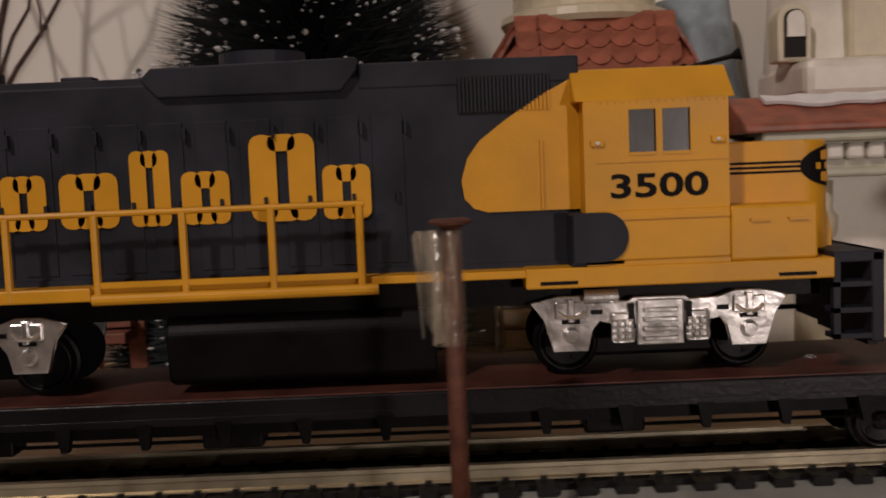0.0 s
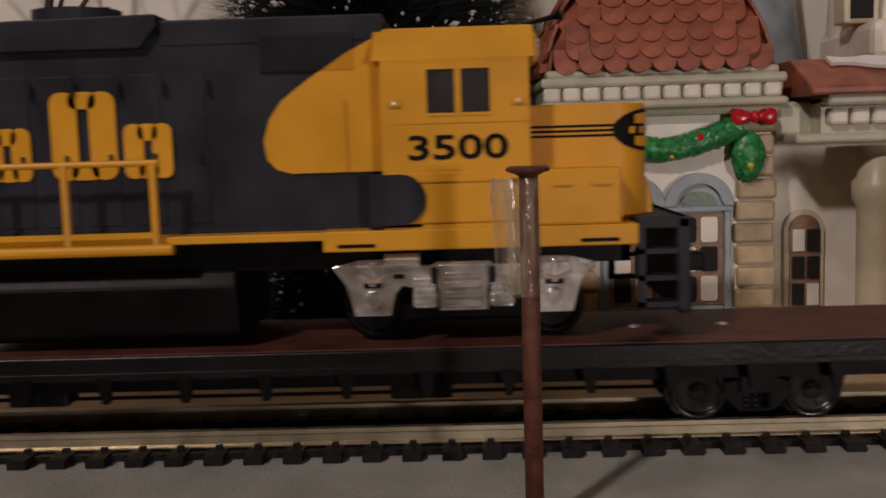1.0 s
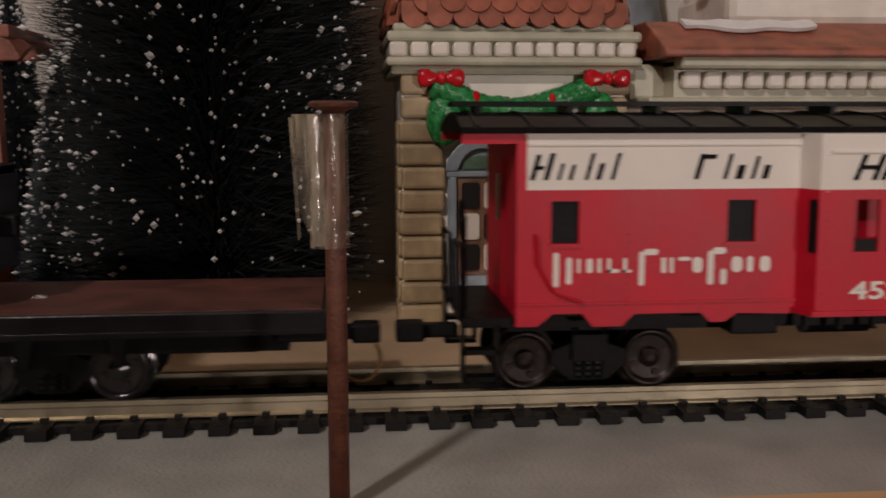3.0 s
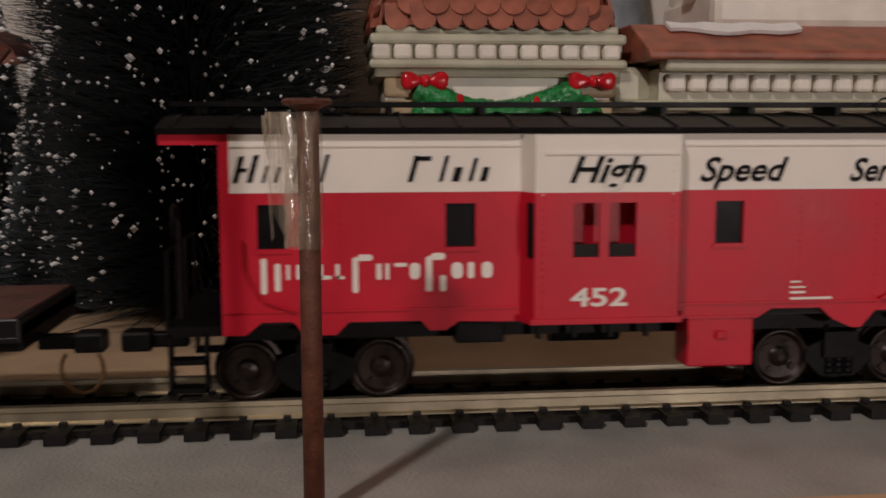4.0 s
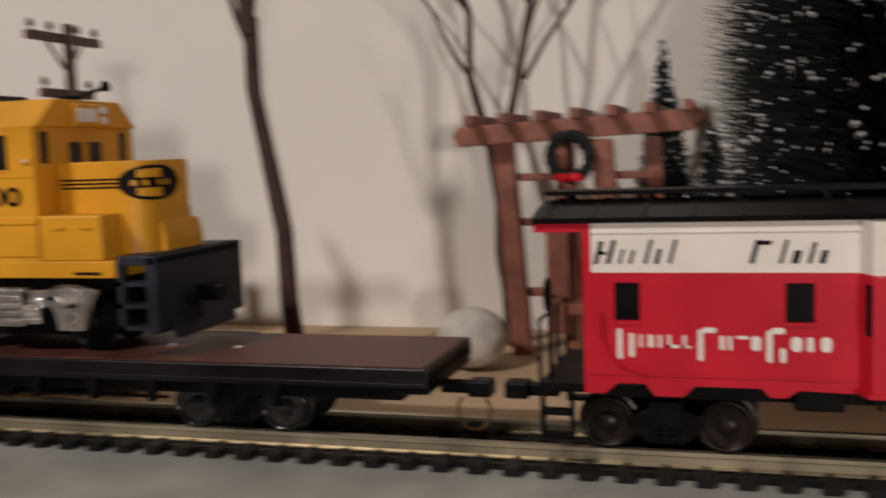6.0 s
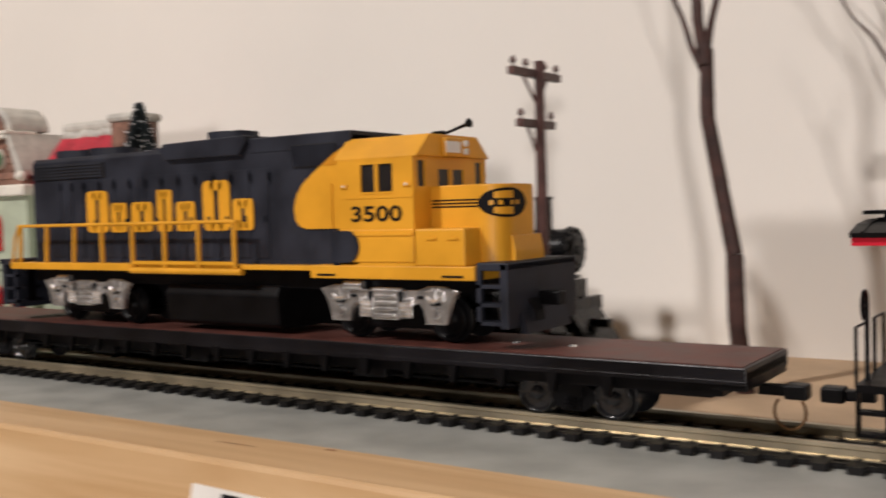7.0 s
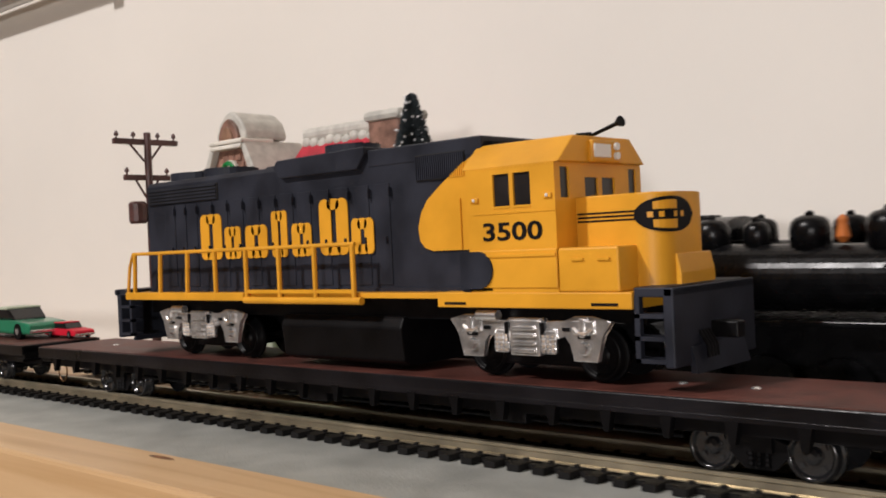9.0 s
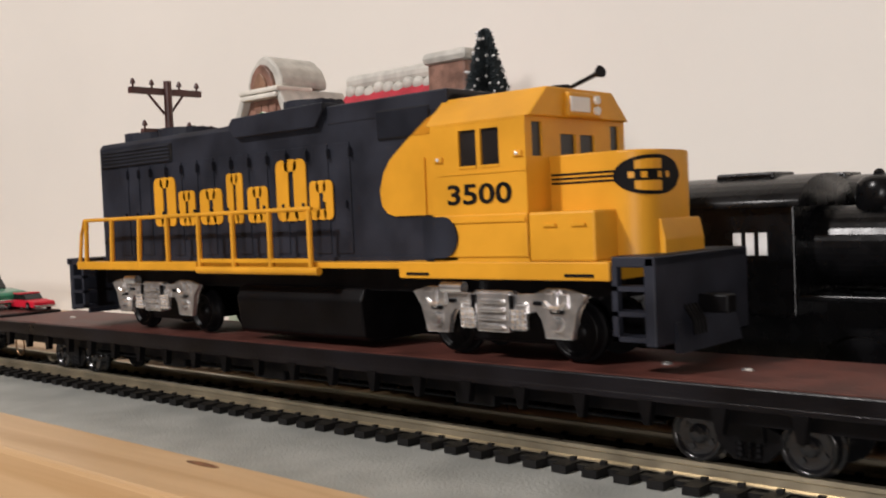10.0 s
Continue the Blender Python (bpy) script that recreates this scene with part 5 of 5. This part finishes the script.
def utility_pole(at, top, label, transformer=False):
    p = thing("utility_pole", label, "utility pole", at=pose(*at), group="utility poles")
    part("pole", cyl((0, 0, -0.002), (0, 0, top), 0.0021, 0.0015, 12), POLEWOOD, p)
    for z, half, spots in ((top - 0.004, 0.0155, (-0.0140, -0.0060, 0.0060, 0.0140)), (top - 0.0195, 0.0110, (-0.0098, 0.0098))):
        arm = part("crossarm", box(-0.0012 - 0.0014, 0.0012 - 0.0014, -half, half, z - 0.0012, z + 0.0012, 0.0002), POLEWOOD, p)
        for y in spots:
            part("insulator", lathe([(0.0004, 0), (0.0004, 0.001), (0.0011, 0.0013), (0.0009, 0.0022), (0.0004, 0.0032)], 8, (-0.0014, y, z + 0.0012)), POLEWOOD, arm)
        part("brace", tube([(-0.0016, half * 0.55, z), (-0.0010, 0.0012, z - 0.0085)], 0.0005, 6), POLEWOOD, arm)
        part("brace", tube([(-0.0016, -half * 0.55, z), (-0.0010, -0.0012, z - 0.0085)], 0.0005, 6), POLEWOOD, arm)
    if transformer:
        t = part("transformer", lathe([(0.0030, 0), (0.0038, 0.001), (0.0038, 0.0085), (0.0030, 0.0095)], 12, (0.0, -0.0062, top - 0.0395)), POLEWOOD, p, "dark brown transformer can")
        part("transformer_can", lathe([(0.0030, 0), (0.0038, 0.001), (0.0038, 0.0085), (0.0030, 0.0095)], 12, (0.0, 0.0062, top - 0.0395)), POLEWOOD, t)
        part("cable_loop", tube([(0.001, 0.0052 + 0.0034 * math.cos(k * .524), top - 0.050 + 0.0068 * math.sin(k * .524)) for k in range(13)], 0.0012, 8), BLACK, p)
        part("conduit", cyl((0.003, 0.0062, 0.018), (0.003, 0.0050, top - 0.055), 0.0013), BLACK, p)
    return p


# ---- engines on the rear tracks ----
def steam_engine(name, label, x, y, silver, length):
    """Front to the right at x; boiler, domes, stack, cab, cylinders, drivers, rods."""
    s = thing(name, label, "model locomotive", at=pose(x, y, 0))
    zc = 0.0404
    front = SILVER if silver else ENGINE
    sb = 0.0258
    part("smokebox", cyl((-sb, 0, zc), (-0.001, 0, zc), 0.0075, n=40), front, s, "silver smokebox" if silver else "black smokebox")
    part("boiler", cyl((-length + 0.032, 0, zc + 0.0005), (-sb, 0, zc), 0.0090, 0.0080, 40), ENGINE, s)
    fp = part("smokebox_front", cyl((-0.001, 0, zc), (0.0010, 0, zc), 0.0086, 0.0080, 28), front, s)
    part("front_door", cyl((0.0010, 0, zc), (0.0022, 0, zc), 0.0058, 0.0045, 24), front, fp)
    part("front_badge", cyl((0.0022, 0, zc), (0.0029, 0, zc), 0.0017, n=14), BOW if silver else ENGINE, fp, "small red badge" if silver else "")
    for k in range(14):
        a = k * 6.283 / 14
        part("door_bolt", ball((0.0012, 0.0070 * math.cos(a), zc + 0.0070 * math.sin(a)), 0.0006, u=6, v=4), front, fp)
    part("chimney", lathe([(0.0034, 0), (0.0031, 0.002), (0.0030, 0.011), (0.0034, 0.0113), (0.0034, 0.0124), (0.0028, 0.0124)], 24, (-0.0115, 0, zc + 0.0068)), front, s)
    for i, (dx, r, h) in enumerate(((-0.0310, 0.0052, 0.0092), (-0.0500, 0.0050, 0.0086), (-0.0640, 0.0034, 0.0078), (-0.0765, 0.0048, 0.0088))):
        part("dome", lathe([(r, 0), (r, h * .62), (r * .92, h * .82), (r * .7, h * .94), (r * .3, h)], 18, (dx, 0, zc + 0.0070)), ENGINE, s, smooth=True)
        part("dome_cap", ball((dx, 0, zc + 0.0070 + h), 0.0013, u=8, v=6), ENGINE, s)
    b = part("bell", lathe([(0.0006, 0), (0.0018, 0.0015), (0.0014, 0.0035), (0.0012, 0.0045), (0.0013, 0.0056), (0.0005, 0.0068)], 12, (-0.0412, -0.002, zc + 0.0086)), TINT, s, "small brass bell")
    part("pipe", tube([(-0.030, -0.0085, zc + 0.003), (-0.010, -0.0082, zc + 0.003), (-0.006, -0.0080, zc - 0.003)], 0.0004, 6), ENGINE, s)
    part("pump", cyl((-0.020, -0.0095, zc - 0.004), (-0.020, -0.0095, zc + 0.002), 0.0020), front, s)
    part("flange", cyl((-0.0200, -0.0070, zc), (-0.0200, -0.0088, zc), 0.0016), front, s)
    xc = -length
    cab = part("cab", box(xc + 0.006, xc + 0.034, -0.0145, 0.0145, 0.026, 0.0512, 0.0005), ENGINE, s)
    part("cab_roof", prism([(0.0166 * math.cos(math.pi * k / 16), 0.0500 + 0.0072 * math.sin(math.pi * k / 16)) for k in range(17)], xc + 0.002, xc + 0.036, "x", 0.0003), ENGINE, cab, smooth=True)
    part("roof_vent", box(xc + 0.012, xc + 0.026, -0.006, 0.006, 0.0562, 0.0580, 0.0005), ENGINE, cab)
    # pale panes on the silver-fronted engine paint the light seen through its cab
    for u in (xc + 0.0200, xc + 0.0230, xc + 0.0260):
        part("cab_window", box(u, u + 0.0019, -0.0149, -0.0144, 0.0395, 0.0445), LENS if silver else DARK, cab)
    part("running_board", box(xc + 0.030, -0.004, -0.0135, 0.0135, 0.0295, 0.0308, 0.0003), ENGINE, s)
    part("frame", box(xc + 0.006, 0.002, -0.0062, 0.0062, 0.0100, 0.0300), ENGINE, s)
    for sd in (-1, 1):
        part("cylinder", cyl((-0.024, sd * 0.0120, 0.0175), (-0.007, sd * 0.0120, 0.0175), 0.0046, n=18), ENGINE, s)
        for k in range(3):
            part("driver", cyl((-0.040 - k * 0.019, sd * 0.0078, RAIL + 0.0085), (-0.040 - k * 0.019, sd * 0.0100, RAIL + 0.0085), 0.0085, n=24), ENGINE, s)
        part("side_rod", box(-0.080, -0.038, sd * 0.0112 - 0.0005, sd * 0.0112 + 0.0005, 0.0118, 0.0138, 0.0002), SILVER, s)
        part("pilot_wheel", cyl((-0.013, sd * 0.0078, RAIL + 0.0046), (-0.013, sd * 0.0095, RAIL + 0.0046), 0.0046), ENGINE, s)
    part("buffer_beam", box(0.001, 0.0040, -0.0150, 0.0150, 0.0185, 0.0235, 0.0004), ENGINE, s)
    part("pilot", prism([(0.004, 0.0200), (0.0125, 0.0075), (0.0125, 0.0060), (0.004, 0.0060)], -0.0120, 0.0120, "y", 0.0003), ENGINE, s)
    part("front_coupler", box(0.004, 0.0140, -0.0018, 0.0018, 0.0135, 0.0165, 0.0004), ENGINE, s)
    t = part("tender", box(xc - 0.052, xc - 0.002, -0.0145, 0.0145, 0.0150, 0.0450, 0.0008), ENGINE, s)
    part("tender_hatch", box(xc - 0.046, xc - 0.020, -0.0100, 0.0100, 0.0450, 0.0475, 0.0006), ENGINE, t)
    for u in (xc - 0.042, xc - 0.014):
        for sd in (-1, 1):
            part("tender_wheel", cyl((u, sd * 0.0078, RAIL + 0.005), (u, sd * 0.0098, RAIL + 0.005), 0.005), ENGINE, t)
    return s


# ---- house farther along ----
def village_house():
    h = thing("village_house", "pale green ceramic village house with red roof and snowy gable", "ceramic house", at=pose(0.0125, 0, 0))
    x0, x1, yf = -0.5560, -0.5060, 0.062
    part("front_wall", box(x0, x1, yf, 0.112, -0.002, 0.0700, 0.001), MINT, h, "pale green glazed wall")
    part("front_cornice", box(x0 - 0.003, x1 + 0.002, yf - 0.003, 0.112, 0.0680, 0.0735, 0.001), CERAMIC, h)
    part("belt_course", box(x0 - 0.002, x1 + 0.002, yf - 0.002, 0.112, 0.0330, 0.0365, 0.001), MINT, h)
    cxx = (x0 + x1) / 2 + 0.0035
    part("gable", prism([(cxx - 0.0185, 0.0735), (cxx + 0.0185, 0.0735), (cxx + 0.0178, 0.0790), (cxx + 0.0088, 0.0965), (cxx - 0.0088, 0.0965), (cxx - 0.0178, 0.0790)], yf + 0.001, 0.0900, "y", 0.0006), BRICK, h, "brown brick gable wall")
    for k in (-1, 1):
        edge = [(cxx + k * 0.0205, 0.0775), (cxx + k * 0.0212, 0.0800), (cxx + k * 0.0108, 0.0985), (cxx + k * 0.0080, 0.0985), (cxx + k * 0.0172, 0.0800), (cxx + k * 0.0175, 0.0775)]
        part("gable_edge", prism(edge, yf - 0.0018, 0.0910, "y", 0.0007), OLDSNOW, h, "snow on the gable edge")
        part("gable_scroll", lathe([(0.0010, 0), (0.0026, 0.0008), (0.0030, 0.0026), (0.0020, 0.0042), (0.0006, 0.0048)], 12, (cxx + k * 0.0195, yf - 0.001, 0.0752)), CERAMIC, h, smooth=True)
    for row in range(5):
        for k in range(-3 + row // 2, 4 - row // 2):
            x = cxx + (k + (0.5 if row % 2 else 0)) * 0.0042
            if abs(x - cxx) < 0.0150 - row * 0.0021 and not (abs(x - cxx) < 0.0065 and row in (1, 2)):
                part("gable_brick", box(x - 0.0019, x + 0.0019, yf + 0.0002, yf + 0.0016, 0.0764 + row * 0.0036, 0.0794 + row * 0.0036, 0.0004), BRICK, h)
    for z, half in ((0.0955, 0.0105), (0.0976, 0.0112)):
        part("gable_ledge", box(cxx - half, cxx + half, yf - 0.003, yf + 0.014, z, z + 0.0018, 0.0006), CERAMIC, h)
    crown = [(-0.0098, 0.0992), (-0.0100, 0.1020), (-0.0078, 0.1065), (-0.0036, 0.1102), (0.0, 0.1114), (0.0036, 0.1102), (0.0078, 0.1065), (0.0100, 0.1020), (0.0098, 0.0992)]
    part("gable_roof", prism([(cxx + p, q) for p, q in crown], yf + 0.0005, 0.0840, "y", 0.0010), OLDSNOW, h, "snow covered pointed gable crown")
    part("gable_core", prism([(cxx + p * 0.66, 0.0992 + (q - 0.0992) * 0.74) for p, q in crown], yf - 0.0010, yf + 0.004, "y", 0.0005), BRICK, h)
    part("gable_panel", prism([(cxx + p * 0.36, 0.0992 + (q - 0.0992) * 0.48) for p, q in crown], yf - 0.0018, yf + 0.001, "y", 0.0003), TANGLAZE, h)
    w = part("gable_wreath", cyl((cxx, yf - 0.001, 0.0862), (cxx, yf + 0.002, 0.0862), 0.0050, n=16), CERAMIC, h)
    part("wreath_ring", tube([(cxx + 0.0038 * math.cos(k * .524), yf - 0.0014, 0.0862 + 0.0038 * math.sin(k * .524)) for k in range(13)], 0.0010, 6), GARLAND, w)
    part("gold_bell", ball((cxx, yf - 0.002, 0.0848), 0.0018), GOLD, w)
    for x, z0, z1 in ((x0 + 0.020, 0.0420, 0.0600), (x0 + 0.018, 0.0020, 0.0260), (x0 + 0.036, 0.0020, 0.0260)):
        q = part("house_window", prism(arch(x, x + 0.0095, z0, z1), yf - 0.0015, yf + 0.001, "y", 0.0004), BOW, h, "red framed window")
        part("house_pane", prism(arch(x + 0.0018, x + 0.0077, z0 + 0.0018, z1 - 0.0018), yf - 0.0021, yf - 0.0014), DARK, q)
    for k in range(4):
        part("snow_ledge", box(x0 - 0.003 + k * 0.0145, x0 + 0.008 + k * 0.0145, yf - 0.006, yf, -0.002, 0.006 + 0.004 * (k % 2), 0.002), SNOW, h)
    part("wing_wall", box(x1, -0.4400, 0.068, 0.115, -0.002, 0.0740), MINT, h)
    part("wing_roof", prism([(0.064, 0.0720), (0.066, 0.0740), (0.088, 0.1010), (0.112, 0.0740), (0.112, 0.0720)], x1 - 0.002, -0.4560, "x", 0.0006), ROOFRED, h, "bright red roof")
    part("ridge_snow", box(x1 - 0.002, -0.4580, 0.0835, 0.0925, 0.0975, 0.1030, 0.002), OLDSNOW, h, "snow along the ridge")
    for k in range(10):
        x = x1 + 0.001 + k * 0.0048
        part("snow_scallop", ball((x, 0.0845, 0.0970 - 0.0006 * (k % 3)), 1, 0.0029, 0.0018, 0.0024, 10, 8), OLDSNOW, h, smooth=True)
    part("chimney", box(-0.4560, -0.4400, 0.072, 0.086, 0.060, 0.1000, 0.001), BRICK, h, "brown brick chimney block")
    part("chimney_snow", box(-0.4575, -0.4385, 0.0705, 0.0875, 0.0990, 0.1030, 0.0018), OLDSNOW, h)


def toy_car(x, y, z, paint, label, size=1.0):
    c = thing("toy_car", label, "toy car", at=pose(x, y, z) @ Matrix.Scale(size, 4), group="toy cars")
    part("body", prism([(-0.026, 0.0022), (0.026, 0.0022), (0.0265, 0.0060), (0.024, 0.0072), (0.010, 0.0080), (-0.018, 0.0080), (-0.0255, 0.0074)], -0.0088, 0.0088, "y", 0.0012), paint, c)
    part("cabin", prism([(-0.015, 0.0078), (0.010, 0.0078), (0.004, 0.0128), (-0.011, 0.0128)], -0.0075, 0.0075, "y", 0.0010), GLOSSBLACK, c)
    part("roof", box(-0.0112, 0.0042, -0.0076, 0.0076, 0.0123, 0.0133, 0.0004), paint if paint is not GREEN else MINT, c)
    for bx in (-0.0268, 0.0262):
        part("bumper", box(bx, bx + 0.001, -0.0086, 0.0086, 0.0028, 0.0042, 0.0003), CHROME, c)
    for wx in (-0.016, 0.016):
        for s in (-1, 1):
            w = part("wheel", cyl((wx, s * 0.0068, 0.0034), (wx, s * 0.0090, 0.0034), 0.0034, n=16), BLACK, c)
            part("hub", cyl((wx, s * 0.0088, 0.0034), (wx, s * 0.0093, 0.0034), 0.0014, n=10), CHROME, w)
    return c


def statics():
    nail()
    depot()
    brush_tree((-0.0005, 0.108, -0.002), 0.185, 0.0435, 30000, 0.075, "large dark bottle brush tree dusted with white flock", 1)
    brush_tree((-0.0590, 0.134, -0.002), 0.097, 0.0175, 9000, 0.07, "small frosted bottle brush tree", 2, 1, True)
    brush_tree((-0.0440, 0.122, -0.002), 0.070, 0.016, 7000, 0.06, "small frosted bottle brush tree beside a larger one", 3, 1, True)
    brush_tree((-0.4110, 0.062, -0.002), 0.108, 0.030, 20000, 0.015, "small frosted green bottle brush tree beside a house", 5, 1, True)
    bare_tree((-0.1625, 0.0820, -0.002), [((0, 0, 0), (-0.0115, 0, 0.105), 0.0030, 0.0021, 0), ((-0.0110, 0, 0.100), (-0.016, 0.004, 0.170), 0.0020, 0.0008, 2), ((-0.0110, 0, 0.100), (0.004, -0.003, 0.160), 0.0013, 0.0005, 2), ((-0.0108, 0, 0.096), (-0.030, 0.002, 0.145), 0.0011, 0.0004, 2)], "dark bare tree with forked branches", 11)
    bare_tree((-0.1080, 0.1300, -0.002), [((0, 0, 0), (-0.003, 0, 0.048), 0.0026, 0.0022, 0), ((-0.003, 0, 0.046), (-0.022, 0.002, 0.150), 0.0017, 0.0007, 1), ((-0.003, 0, 0.046), (0.018, 0.002, 0.150), 0.0018, 0.0007, 1), ((0.006, 0, 0.086), (0.040, 0.004, 0.140), 0.0009, 0.0004, 1)], "bare tree with two slender stems", 12)
    tagged(part("snowball", ball((-0.1115, 0.092, 0.0075), 0.0104, 1.0, 1.0, 0.86, 20, 12), OLDSNOW, smooth=True), "smooth white snow mound beside the track", "snow mound")
    arbor()
    utility_pole((-0.2190, 0.0600, 0), 0.1015, "dark brown utility pole with two crossarms")
    utility_pole((-0.5610, 0.0520, 0), 0.1070, "dark brown utility pole with transformers", True)
    track("rear_track", "black plastic track behind the main line", -0.62, -0.196, 0.0600, (-0.5, -0.196))
    track("siding", "black plastic siding at the back", -0.50, -0.190, 0.1010, (-0.3, -0.19))
    steam_engine("steam_engine", "black toy steam engine with silver smokebox", -0.2245, 0.0600, True, 0.1235)
    steam_engine("steam_engine", "black toy steam engine on the rear siding", -0.2290, 0.1010, False, 0.118)
    village_house()


def cargo():
    return [flatcar(-0.5900, -0.3745, "flatcar with toy automobiles on its deck"),
            toy_car(-0.4200, 0.0130, 0.0207, GREEN, "green toy car with pale roof on a flatcar"),
            toy_car(-0.3885, 0.0190, 0.0207, RED, "small red toy car on the end of a flatcar", 0.50)]


# ---- build ----
setting()
TRACK = track("main_track", "black plastic track with brassy rails on a grey board", -1.5, 0.9, YC, (-0.95, 0.32))
MOVERS = [locomotive(), flatcar(-0.3610, -0.0318, "long flatcar with brown deck carrying a toy locomotive"), caboose()]
MOVERS += cargo()
statics()


def motions():
    def rows(m):
        return [(t, m(s)) for t, s in TRAIN]
    for ob in MOVERS:
        start = ob.matrix_basis.copy()
        walk(ob, rows(lambda s: pose(s, 0, 0) @ start))
    times = [i * 10 / 72 for i in range(73)]
    ts, ss = [t for t, s in TRAIN], [s for t, s in TRAIN]
    for ob, x, y, z, r in WHEELS:
        walk(ob, [(t, pose(x, y, z) @ Matrix.Rotation(float(np.interp(t, ts, ss)) / r, 4, "Y")) for t in times])


motions()
